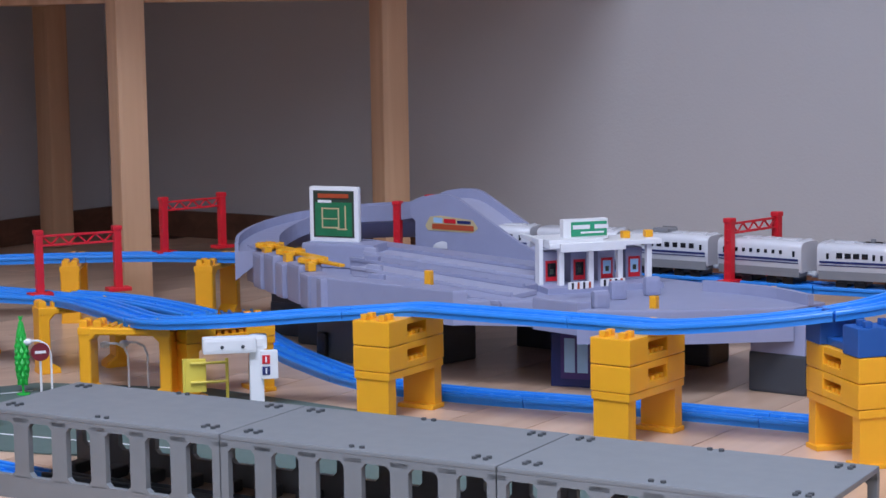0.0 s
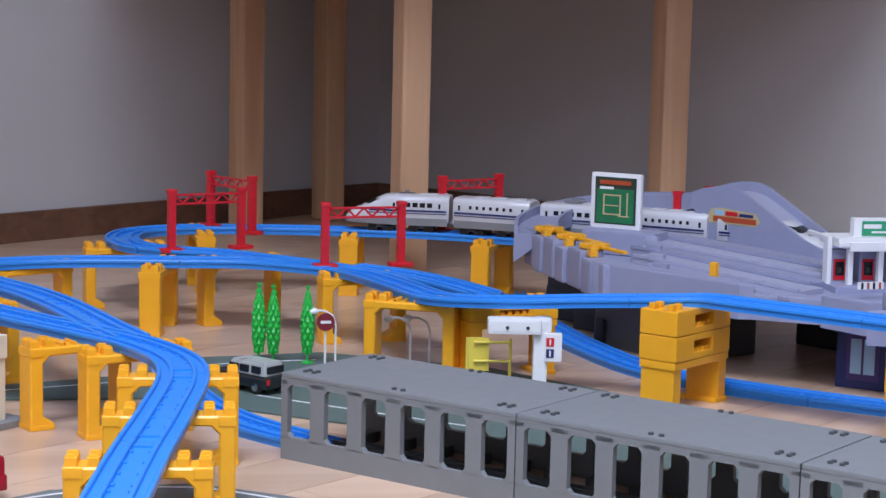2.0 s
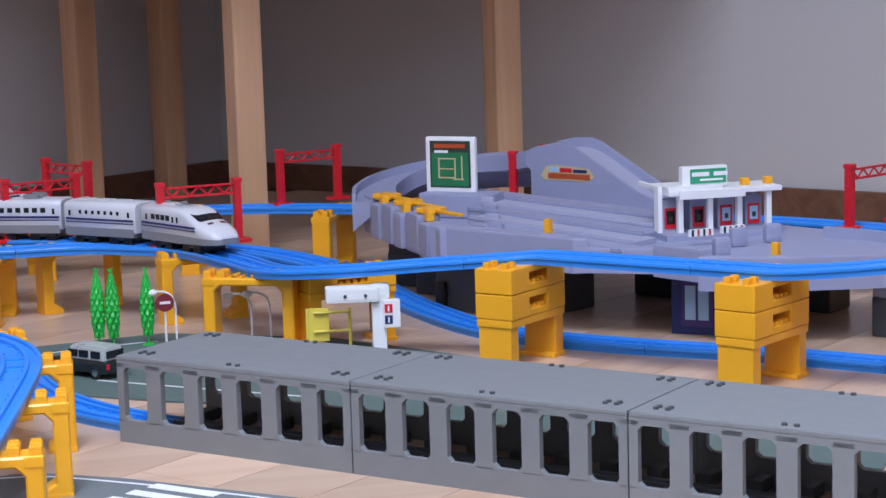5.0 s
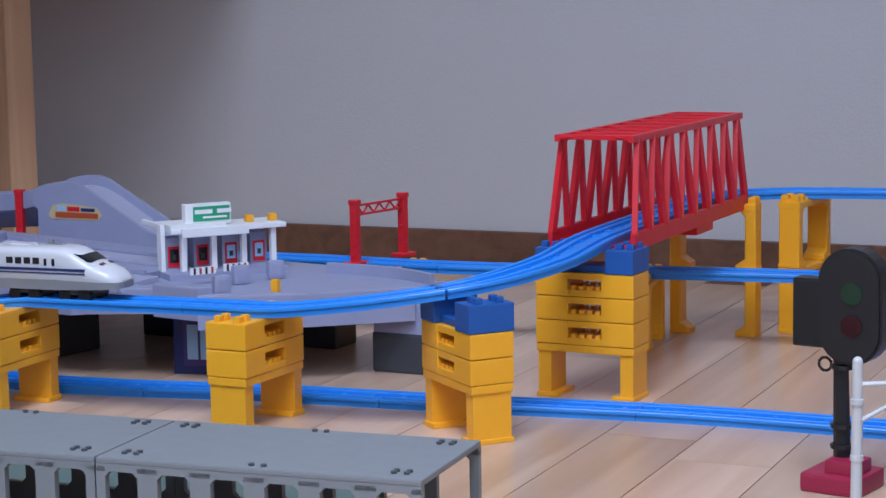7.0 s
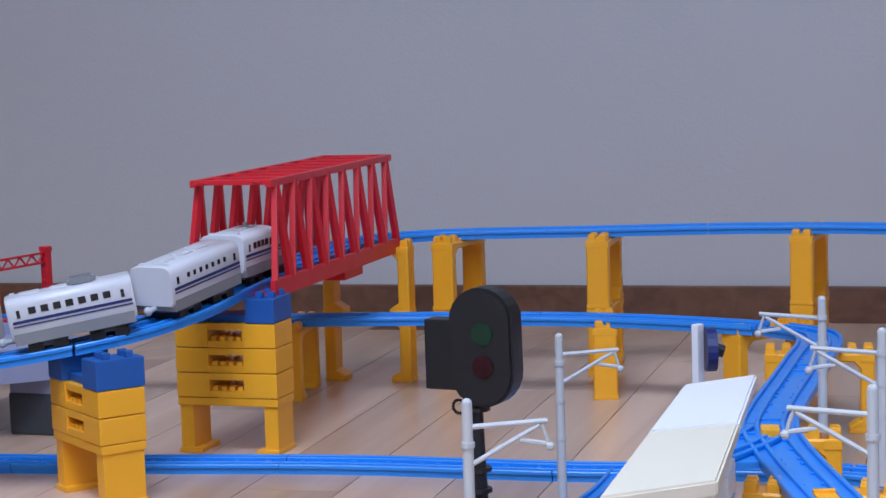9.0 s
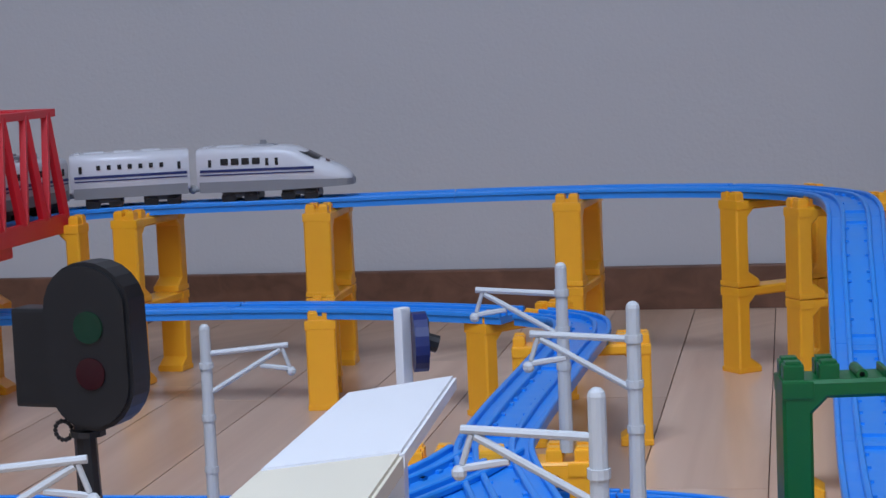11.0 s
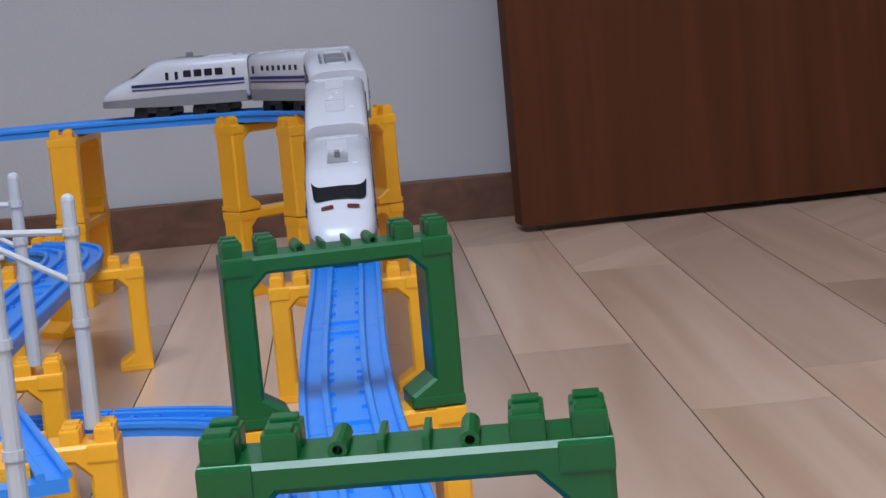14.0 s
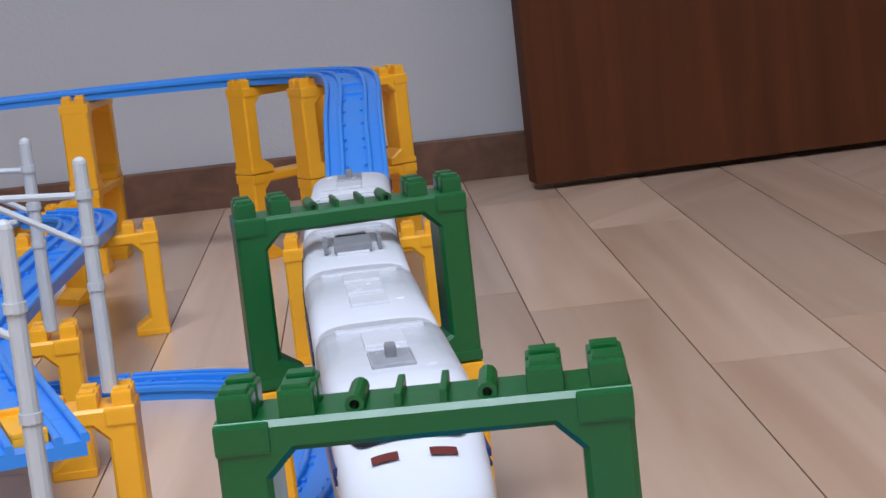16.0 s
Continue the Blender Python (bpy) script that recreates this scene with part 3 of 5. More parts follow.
for x, y, ax in ((0.233, 1.958, 8), (0.083, 2.086, 20), (0.122, 2.262, -58), (0.404, 2.262, 22), (0.893, 1.785, 27), (0.630, 2.110, 46)):
    gate(x, y, 0.071, ax)


# ---- red truss bridge ----
def truss_bridge():
    p, q = Vector((0.903, 1.389, 0.130)), Vector((1.162, 1.588, 0.132))
    rz = math.degrees(math.atan2(q.y - p.y, q.x - p.x))
    length, w, h, panels = (q - p).length, 0.074, 0.088, 8
    ob = thing("truss_bridge", Matrix.Translation(p) @ pose(0, 0, 0, 0, 0, rz), "red plastic truss bridge over the raised blue rail", "toy bridge")
    for sd in (-1, 1):
        y, yt = sd * w / 2, sd * (w / 2 - 0.004)
        side = new("side_truss")
        side.parent = ob
        bm = bmesh.new()
        box(bm, (length / 2, y, 0.003), (length + 0.004, 0.0042, 0.0145), bevel=0.0008)
        part("lower_chord", bm, RED, side)
        bm = bmesh.new()
        box(bm, (length / 2, yt, h), (length - 0.012, 0.0055, 0.0060), bevel=0.0008)
        part("upper_chord", bm, RED, side)
        for i in range(panels):
            x0, x1 = length * i / panels, length * (i + 1) / panels
            xm = (x0 + x1) / 2
            for a, b in ((x0 + 0.003, xm), (x1 - 0.003, xm)):
                bm = bmesh.new()
                d = Vector((b - a, yt - y, h - 0.008))
                m = Matrix.Translation(Vector(((a + b) / 2, (y + yt) / 2, (h + 0.008) / 2))) @ d.to_track_quat("Z", "Y").to_matrix().to_4x4()
                box(bm, (0, 0, 0), (0.0050, 0.0068, d.length), bevel=0.0007, m=m)
                part("diagonal", bm, RED, side)
    for i in range(panels + 1):
        bm = bmesh.new()
        box(bm, (max(0.008, min(length - 0.008, length * i / panels)), 0, h + 0.001), (0.0045, w - 0.012, 0.0042), bevel=0.0007)
        part("cross_beam", bm, RED, ob)
    for i in range(panels):
        bm = bmesh.new()
        x0, x1 = length * i / panels, length * (i + 1) / panels
        for s in (-1, 1):
            rod(bm, (x0, s * (w / 2 - 0.008), h + 0.001), (x1, -s * (w / 2 - 0.008), h + 0.001), 0.0012, 5)
        part("cross_brace", bm, RED, ob)
    bm = bmesh.new()
    box(bm, (length / 2, 0, -0.0026), (length * 0.98, w - 0.006, 0.0030), bevel=0.0006)
    part("deck", bm, RED, ob)
    bm = bmesh.new()
    box(bm, (length * 0.62, -w / 2 + 0.012, -0.0085), (0.05, 0.02, 0.009), bevel=0.001)
    part("under_block", bm, RED, ob)


truss_bridge()


# ---- grey tunnel ----
def tunnel():
    d = Vector((0.680, -0.733, 0))
    n = Vector((0.733, 0.680, 0))
    rz = math.degrees(math.atan2(d.y, d.x))
    L, W, H = 0.2125, 0.106, 0.0655
    start = Vector((0.098, 1.438, 0))
    for k in range(3):
        p = start + d * (L * k)
        ob = thing("tunnel_section", Matrix.Translation(p) @ pose(0, 0, 0, 0, 0, rz), "grey plastic snow-shelter tunnel section with slotted side openings", "toy tunnel", "tunnel sections")
        bm = bmesh.new()
        box(bm, (L / 2, W / 2, H - 0.002), (L - 0.0012, W, 0.004), bevel=0.0012)
        part("roof", bm, GREY, ob)
        for side, y in (("front", 0.0025), ("rear", W - 0.0025)):
            bm = bmesh.new()
            cols = 6
            box(bm, (L / 2, y, 0.0085), (L - 0.0012, 0.005, 0.017))
            box(bm, (L / 2, y, H - 0.0062), (L - 0.0012, 0.005, 0.0046))
            pitch = L / cols
            for i in range(cols + 1):
                ww = 0.0135
                x0 = max(0.0006, i * pitch - ww / 2)
                x1 = min(L - 0.0006, i * pitch + ww / 2)
                box(bm, ((x0 + x1) / 2, y, 0.0380), (x1 - x0, 0.005, 0.044))
            # chamfered corners of the openings
            for i in range(cols):
                xa, xb = i * pitch + 0.00675, (i + 1) * pitch - 0.00675
                for xx, sx in ((xa, 1), (xb, -1)):
                    for zz, sz in ((0.017, 1), (H - 0.0085, -1)):
                        t = bmesh.new()
                        vs = [(xx, zz), (xx + sx * 0.0032, zz), (xx, zz + sz * 0.0032)]
                        f = [t.verts.new((a, y - 0.0025, b)) for a, b in vs]
                        g = [t.verts.new((a, y + 0.0025, b)) for a, b in vs]
                        t.faces.new(f), t.faces.new(g[::-1])
                        for j in range(3):
                            t.faces.new((f[j], f[(j + 1) % 3], g[(j + 1) % 3], g[j]))
                        bmesh.ops.recalc_face_normals(t, faces=t.faces[:])
                        join(bm, t)
            part("side_wall", bm, GREY, ob)
        bm = bmesh.new()
        rod(bm, (0, 0, 0), (0, 0, 0.0016), 0.0019, 8)
        stud = mesh_of("roof_stud", bm, GREY_DARK)
        for x0 in (0.014, 0.022, L / 2 - 0.004, L / 2 + 0.004, L - 0.022, L - 0.014):
            for y0 in ((0.012, 0.017, W - 0.017, W - 0.012) if abs(x0 - L / 2) > 0.01 else (0.006, W - 0.006)):
                o = new("roof_stud", stud)
                o.parent, o.matrix_basis = ob, pose(x0, y0, H)
        for i in range(6):
            bm = bmesh.new()
            box(bm, ((i + 0.5) * L / 6, W * 0.77, 0.005), (0.012, 0.02, 0.009), bevel=0.002)
            part("wall_foot", bm, GREY_DARK, ob)


tunnel()


# ---- toy train ----
NOSE = [(0.0, 1.095), (1.0, 1.312), (1.5, 1.416), (2.8, 1.722), (3.0, 1.775), (5.5, 2.408), (6.5, 2.618), (7.0, 2.748), (8.0, 3.055), (9.0, 3.312), (10.0, 3.55), (12.5, 4.195), (13.0, 4.300), (13.5, 4.430), (14.0, 4.585), (14.5, 4.735), (15.0, 4.886), (15.5, 5.035), (16.0, 5.205)]
CAR_GAPS = (0.0100, 0.0130, 0.0130, 0.0130, 0.0)


def loft(bm, rings):
    vs = [[bm.verts.new(p) for p in r] for r in rings]
    k = len(vs[0])
    for a, b in zip(vs, vs[1:]):
        for j in range(k):
            bm.faces.new((a[j], a[(j + 1) % k], b[(j + 1) % k], b[j]))
    bm.faces.new(vs[0])
    bm.faces.new(vs[-1][::-1])
    bmesh.ops.recalc_face_normals(bm, faces=bm.faces[:])


HALF_W = 0.0194
NOSE_L = 0.060
FLOOR_Z = 0.0140


def nose_top(f):
    return float(np.interp(f, (0, 0.14, 0.28, 0.42, 0.56, 0.70, 0.84, 0.93, 0.98, 1.0), (0.0455, 0.0454, 0.0438, 0.0398, 0.0350, 0.0316, 0.0278, 0.0240, 0.0208, 0.0180)))


def nose_wide(f):
    return HALF_W * float(np.interp(f, (0, 0.5, 0.70, 0.84, 0.93, 0.98, 1.0), (1.0, 0.995, 0.975, 0.90, 0.76, 0.58, 0.40)))


def skin(f, a, out=0.0):
    """A point of the shell at f along the nose, a degrees round the roof."""
    wide, top = nose_wide(f), nose_top(f)
    shoulder = float(np.interp(f, (0, 0.2, 0.6, 1.0), (0.0345, 0.0330, 0.0225, 0.0160)))
    power = float(np.interp(f, (0, 0.15, 0.5, 1.0), (0.46, 0.50, 0.78, 0.72)))
    c, q = math.cos(radians(a)), max(0.0, math.sin(radians(a)))
    y = math.copysign(abs(c) ** power, c) * wide
    return y + out * c, shoulder + (top - shoulder) * q ** power + out * q


def shell_ring(f, x, s=1.0):
    low, wide = FLOOR_Z + 0.0012 * f, nose_wide(f)
    ring = [(wide * 0.88, low), (wide, low + 0.003)] + [skin(f, a) for a in (0, 6, 14, 24, 36, 50, 66, 82, 98, 114, 130, 144, 156, 166, 174, 180)] + [(-wide, low + 0.003), (-wide * 0.88, low)]
    return [(x, y * s, 0.030 + (z - 0.030) * s) for y, z in ring]


def car_body(length, nose):
    """White shell whose x runs from 0 at the rear to length at the front."""
    bm = bmesh.new()
    rings = [shell_ring(0, 0.0, 0.955), shell_ring(0, 0.0015)]
    if nose:
        fs = [0, 0.07, 0.14, 0.21, 0.28, 0.35, 0.42, 0.49, 0.56, 0.63, 0.70, 0.77, 0.84, 0.89, 0.93, 0.96, 0.98, 1.0]
        rings += [shell_ring(f, length - NOSE_L * (1 - f)) for f in fs]
    else:
        rings += [shell_ring(0, length - 0.0015), shell_ring(0, length, 0.955)]
    loft(bm, rings)
    return bm


def skin_patch(length, a0, a1, top, bottom, rows=6, cols=14, out=0.0006):
    """A print that follows the nose, from angle a0 to a1, between two edges given as functions of the angle."""
    bm = bmesh.new()
    grid = []
    for i in range(rows + 1):
        line = []
        for j in range(cols + 1):
            a = a0 + (a1 - a0) * j / cols
            f = top(a) + (bottom(a) - top(a)) * i / rows
            y, z = skin(f, a, out)
            line.append(bm.verts.new((length - NOSE_L * (1 - f) + out * 0.6, y, z)))
        grid.append(line)
    for p, q in zip(grid, grid[1:]):
        for j in range(cols):
            bm.faces.new((p[j], p[j + 1], q[j + 1], q[j]))
    return bm


def car_strip(length, z0, z1, x0, x1, out=0.0004):
    bm = bmesh.new()
    for sd in (-1, 1):
        box(bm, ((x0 + x1) / 2, sd * (HALF_W - 0.0002 + out / 2), (z0 + z1) / 2), (x1 - x0, 0.0008 + out, z1 - z0))
    return bm


def bogie(length, x):
    bm = bmesh.new()
    box(bm, (x, 0, 0.0095), (0.030, 0.022, 0.006), bevel=0.001)
    for sd in (-1, 1):
        box(bm, (x, sd * 0.0135, 0.0095), (0.028, 0.004, 0.006), bevel=0.001)
    return bm


def train_car(name, length, nose, label, windows, doors, pantograph=False):
    ob = thing(name, Matrix.Identity(4), label, "toy train", "cars of the toy train")
    body = part("body", car_body(length, nose), TRAIN_WHITE, ob, "glossy white shell", smooth=True)
    body.data.set_sharp_from_angle(angle=radians(38))
    end = length - NOSE_L * 0.92 if nose else length - 0.002
    bm = bmesh.new()
    rings = []
    sk = [(-1.012, 0.0105), (-1.012, 0.0190), (1.012, 0.0190), (1.012, 0.0105)]
    fs = [0.15, 0.35, 0.55, 0.70, 0.80, 0.87, 0.93, 0.97, 1.0] if nose else []
    for x, f in [(0.002, 0), (end, 0)] + [(length - NOSE_L * (1 - f) + 0.0008 * f, f) for f in fs]:
        rings.append([(x, y * nose_wide(f), z + (0.002 * f if z < 0.015 else -0.0015 * f)) for y, z in sk])
    loft(bm, rings)
    part("skirt", bm, TRAIN_GREY, ob, "grey lower skirt")
    for z0, z1, mt in ((0.0265, 0.0286, NAVY), (0.0240, 0.0250, NAVY)):
        part("stripe", car_strip(length, z0, z1, 0.003, length - NOSE_L * 0.48 if nose else end), mt, ob, "dark blue stripe")
    for x0, x1, z0, z1 in windows:
        for sd in (-1, 1):
            bm = bmesh.new()
            box(bm, ((x0 + x1) / 2, sd * (HALF_W + 0.0001), (z0 + z1) / 2), (x1 - x0, 0.0009, z1 - z0), bevel=0.0003)
            part("window", bm, GLASS_DARK, ob)
    for x in doors:
        for sd in (-1, 1):
            bm = bmesh.new()
            box(bm, (x, sd * (HALF_W + 0.0001), 0.0335), (0.0026, 0.0009, 0.0058), bevel=0.0003)
            part("door_window", bm, GLASS_DARK, ob)
    for x in (length * 0.27, length * (0.66 if nose else 0.76)):
        part("bogie", bogie(length, x), GREY_DARK, ob)
        for dx in (-0.009, 0.009):
            bm = bmesh.new()
            rod(bm, (x + dx, -0.0155, 0.0058), (x + dx, 0.0155, 0.0058), 0.0058, 14)
            part("wheelset", bm, BLACK, ob)
    bm = bmesh.new()
    for x in (length * 0.2, length * 0.45, length * 0.68):
        box(bm, (min(x, end - 0.015), 0, 0.0459), (length * 0.16, 0.012, 0.0012), bevel=0.0004)
    box(bm, (length * 0.04 + 0.002, 0, 0.0456), (0.004, 0.026, 0.0012), bevel=0.0004)
    part("roof_ribs", bm, TRAIN_WHITE, ob)
    if pantograph:
        bm = bmesh.new()
        box(bm, (length * 0.62, 0, 0.0475), (0.022, 0.014, 0.0030), bevel=0.0006)
        for sd in (-1, 1):
            box(bm, (length * 0.62, sd * 0.010, 0.0480), (0.016, 0.0015, 0.0045), bevel=0.0004)
        part("pantograph", bm, TRAIN_GREY, ob, "grey roof pantograph housing")
    if nose:
        screen = skin_patch(length, 46, 134, lambda a: 0.31 + 0.12 * (1 - ((a - 90) / 44) ** 4), lambda a: 0.58 - 0.07 * ((a - 90) / 44) ** 6)
        part("windscreen", screen, GLASS_DARK, ob, "dark wrap-round cab windscreen", smooth=True)
        for a0, a1 in ((63, 83), (97, 117)):
            part("headlight", skin_patch(length, a0, a1, lambda a: 0.655, lambda a: 0.705, 2, 6), HEADLAMP, ob, "dark reddish headlight")
        bm = bmesh.new()
        box(bm, (length * 0.42, 0, 0.0478), (0.005, 0.003, 0.0045), bevel=0.0008)
        part("switch", bm, TRAIN_GREY, ob, "small grey roof switch")
    bm = bmesh.new()
    rod(bm, (-0.007, 0, 0.0125), (0.004, 0, 0.0125), 0.0022, 8)
    ball(bm, (-0.0075, 0, 0.0125), 0.0036, 8, 6)
    part("coupler", bm, OFFWHITE, ob)
    return ob


LEAD_L, MID_L = 0.122, 0.0930
lead_windows = [(0.0195 + i * 0.0084, 0.0256 + i * 0.0084, 0.0318, 0.0370) for i in range(4)]
midA = [(0.0205 + i * 0.0082, 0.0237 + i * 0.0082, 0.0328, 0.0366) for i in range(7)]
midB = [(0.0155 + i * 0.0092, 0.0211 + i * 0.0092, 0.0322, 0.0372) for i in range(7)]
CARS = [
    (train_car("train_lead_car", LEAD_L, True, "white bullet-train toy lead car with blue stripes, running on the rail", lead_windows, (0.0110, 0.0565, 0.0640)), LEAD_L, False),
    (train_car("train_middle_car", MID_L, False, "white bullet-train toy middle car with small windows, coupled behind the lead", midA, (0.008, MID_L - 0.008)), MID_L, False),
    (train_car("train_middle_car", MID_L, False, "white bullet-train toy middle car with a roof pantograph", midB, (0.008, MID_L - 0.008), True), MID_L, False),
    (train_car("train_middle_car", MID_L, False, "white bullet-train toy middle car with small windows, coupled before the tail", midA, (0.008, MID_L - 0.008)), MID_L, False),
    (train_car("train_tail_car", LEAD_L, True, "white bullet-train toy tail car whose nose points backwards", lead_windows, (0.0110, 0.0565, 0.0640)), LEAD_L, True),
]


# ---- wooden chair by the wall ----
def chair():
    legs = [Vector((0.345, 2.350, 0)), Vector((0.686, 2.400, 0)), Vector((0.184, 2.806, 0)), Vector((0.325, 2.985, 0))]
    ob = thing("table", Matrix.Identity(4), "pale wooden low table with thick square legs in the room corner", "table")
    for p, rz in zip(legs, (12, 12, 30, 30)):
        bm = bmesh.new()
        box(bm, (p.x, p.y, 0.225), (0.037, 0.037, 0.45), rz, bevel=0.005)
        part("leg", bm, CHAIR_WOOD, ob)
    for a, b in ((0, 1), (0, 2), (2, 3)):
        p, q = legs[a], legs[b]
        bm = bmesh.new()
        v = q - p
        c = (p + q) / 2
        box(bm, (c.x, c.y, 0.4085), (v.length - 0.042, 0.024, 0.093), math.degrees(math.atan2(v.y, v.x)), bevel=0.003)
        part("apron", bm, CHAIR_WOOD, ob)
    # unseen top, widened along the wall to shade the corner behind the legs
    bm = bmesh.new()
    prism(bm, [room(u, v).xy for u, v in ((0.02, 0.02), (0.98, 0.02), (0.98, 0.42), (0.86, 0.66), (0.30, 0.80), (0.02, 0.60))], 0.455, 0.481, bevel=0.006)
    part("tabletop", bm, CHAIR_WOOD, ob)


chair()


# ---- lilac expressway depot ----
def depot():
    m = Matrix(((0.583, 0.812, 0, 0.47), (-0.812, 0.583, 0, 1.98), (0, 0, 1, 0), (0, 0, 0, 1)))
    ob = thing("toll_depot", m, "lilac plastic toy expressway with curved ramp, lanes and toll booths", "toy building")
    deck = [(-0.135, 0.10), (-0.105, 0.055), (-0.065, 0.012), (0.02, -0.036), (0.12, -0.098), (0.20, -0.098), (0.275, -0.106), (0.30, -0.085), (0.34, -0.070), (0.395, -0.082), (0.46, -0.045), (0.545, 0.03),
            (0.555, 0.085), (0.43, 0.135), (0.20, 0.175), (0.03, 0.215), (-0.08, 0.205), (-0.135, 0.16)]
    bm = bmesh.new()
    prism(bm, deck, 0.064, 0.078, bevel=0.0015)
    part("deck", bm, LILAC, ob)
    # scalloped front parapet
    blocks = [((-0.092, 0.035), 0.034, 0.097), ((-0.055, 0.004), 0.030, 0.094), ((-0.022, -0.014), 0.034, 0.097), ((0.010, -0.034), 0.026, 0.092), ((0.045, -0.052), 0.040, 0.096), ((0.082, -0.078), 0.028, 0.091), ((0.112, -0.094), 0.030, 0.092)]
    for (a, b), w, z in blocks:
        rz = math.degrees(math.atan2(-0.055, 0.09))
        bm = bmesh.new()
        box(bm, (a, b, (0.056 + z) / 2), (w, 0.026, z - 0.056), rz, bevel=0.004)
        part("parapet_block", bm, LILAC, ob)
    bm = bmesh.new()
    prism(bm, [(0.10, -0.106), (0.278, -0.114), (0.288, -0.105), (0.276, -0.094), (0.13, -0.084), (0.10, -0.092)], 0.060, 0.0925, bevel=0.002)
    part("front_wall", bm, LILAC, ob)
    bm = bmesh.new()
    prism(bm, [(0.283, -0.107), (0.345, -0.080), (0.340, -0.068), (0.280, -0.094)], 0.060, 0.084, bevel=0.002)
    part("front_wall", bm, LILAC, ob)
    bm = bmesh.new()
    prism(bm, [(0.345, -0.082), (0.398, -0.090), (0.405, -0.078), (0.350, -0.068)], 0.058, 0.088, bevel=0.002)
    prism(bm, [(0.398, -0.090), (0.470, -0.048), (0.553, 0.026), (0.546, 0.034), (0.462, -0.038), (0.396, -0.078)], 0.050, 0.081, bevel=0.002)
    part("front_wall", bm, LILAC, ob)
    # stepped parking lanes that fall from the board to the booths
    for k in range(5):
        bm = bmesh.new()
        b0, b1 = 0.125 - k * 0.040, 0.125 - k * 0.040
        a0, a1 = -0.012 + k * 0.035, 0.262 + k * 0.014
        zl, zr = 0.0985 - k * 0.0022, 0.0895 - k * 0.0022
        p = [(a0, b0), (a1, b1 - 0.02), (a1, b1 - 0.062), (a0, b0 - 0.040)]
        lo = [bm.verts.new((x, y, 0.0785)) for x, y in p]
        hi = [bm.verts.new((x, y, z)) for (x, y), z in zip(p, (zl, zr, zr, zl))]
        bm.faces.new(lo[::-1]), bm.faces.new(hi)
        for i in range(4):
            bm.faces.new((lo[i], lo[(i + 1) % 4], hi[(i + 1) % 4], hi[i]))
        bmesh.ops.recalc_face_normals(bm, faces=bm.faces[:])
        # kerb along the front of the lane
        n = 10
        for i in range(n):
            f = (i + 0.5) / n
            box(bm, (a0 + (a1 - a0) * f, b0 - 0.0395 - 0.0215 * f, zl + (zr - zl) * f + 0.0008), ((a1 - a0) / n + 0.0004, 0.0030, 0.0032), math.degrees(math.atan2(-0.0215, a1 - a0)))
        box(bm, (a0 + 0.03, b0 - 0.040, zl + 0.0025), (0.018, 0.005, 0.006), bevel=0.0008)
        part("lane", bm, LILAC_LIGHT if k % 2 else LILAC, ob)
    # climbing ramp, round the far end and over the hill
    ramp = spline([(-0.080, 0.015, 0.096), (-0.112, 0.055, 0.100), (-0.130, 0.110, 0.107), (-0.118, 0.160, 0.115), (-0.07, 0.190, 0.122), (-0.01, 0.192, 0.127), (0.035, 0.185, 0.134)], 0.01)
    bm = bmesh.new()
    sweep(bm, [(-0.024, -0.035), (-0.024, 0.006), (-0.020, 0.006), (-0.020, -0.003), (0.020, -0.003), (0.020, 0.006), (0.024, 0.006), (0.024, -0.012), (0.0, -0.016)], ramp)
    part("ramp", bm, LILAC, ob)
    side = [(0.026, 0.079), (0.026, 0.118), (0.018, 0.124), (0.020, 0.139), (0.034, 0.1445), (0.052, 0.1480), (0.072, 0.1485), (0.084, 0.1455), (0.165, 0.1010), (0.205, 0.0860), (0.205, 0.079)]
    for b0, b1, dz in ((0.158, 0.163, 0.0), (0.205, 0.210, 0.003)):
        bm = bmesh.new()
        lo = [bm.verts.new((a, b0, z + (dz if z > 0.1 else 0))) for a, z in side]
        hi = [bm.verts.new((a, b1, z + (dz if z > 0.1 else 0))) for a, z in side]
        bm.faces.new(lo), bm.faces.new(hi[::-1])
        k = len(side)
        for i in range(k):
            bm.faces.new((lo[i], lo[(i + 1) % k], hi[(i + 1) % k], hi[i]))
        bmesh.ops.recalc_face_normals(bm, faces=bm.faces[:])
        part("hill_side", bm, LILAC, ob)
    bm = bmesh.new()
    road = spline([(0.018, 0.184, 0.134), (0.05, 0.184, 0.140), (0.08, 0.184, 0.139), (0.165, 0.184, 0.094), (0.205, 0.184, 0.080)], 0.01)
    sweep(bm, [(-0.021, -0.002), (-0.021, 0.0), (0.021, 0.0), (0.021, -0.002)], road)
    part("hill_road", bm, LILAC_LIGHT, ob)
    # printed sticker on the hill
    bm = bmesh.new()
    t = [(0.044, 0.1085), (0.040, 0.1130), (0.047, 0.1235), (0.060, 0.1255), (0.105, 0.1225), (0.112, 0.1140), (0.104, 0.1085)]
    f = [bm.verts.new((a, 0.1575, z)) for a, z in t]
    bm.faces.new(f)
    plate = part("sticker", bm, PRINT_SAND, ob, "cream printed sticker with coloured bars")
    for a0, a1, z0, z1, mt in ((0.052, 0.064, 0.1175, 0.1230, PALE_BLUE), (0.066, 0.082, 0.1175, 0.1222, RED), (0.084, 0.102, 0.1178, 0.1212, NAVY), (0.050, 0.106, 0.1105, 0.1162, AMBER)):
        bm = bmesh.new()
        box(bm, ((a0 + a1) / 2, 0.1572, (z0 + z1) / 2), (a1 - a0, 0.0004, z1 - z0))
        part("print_bar", bm, mt, plate)
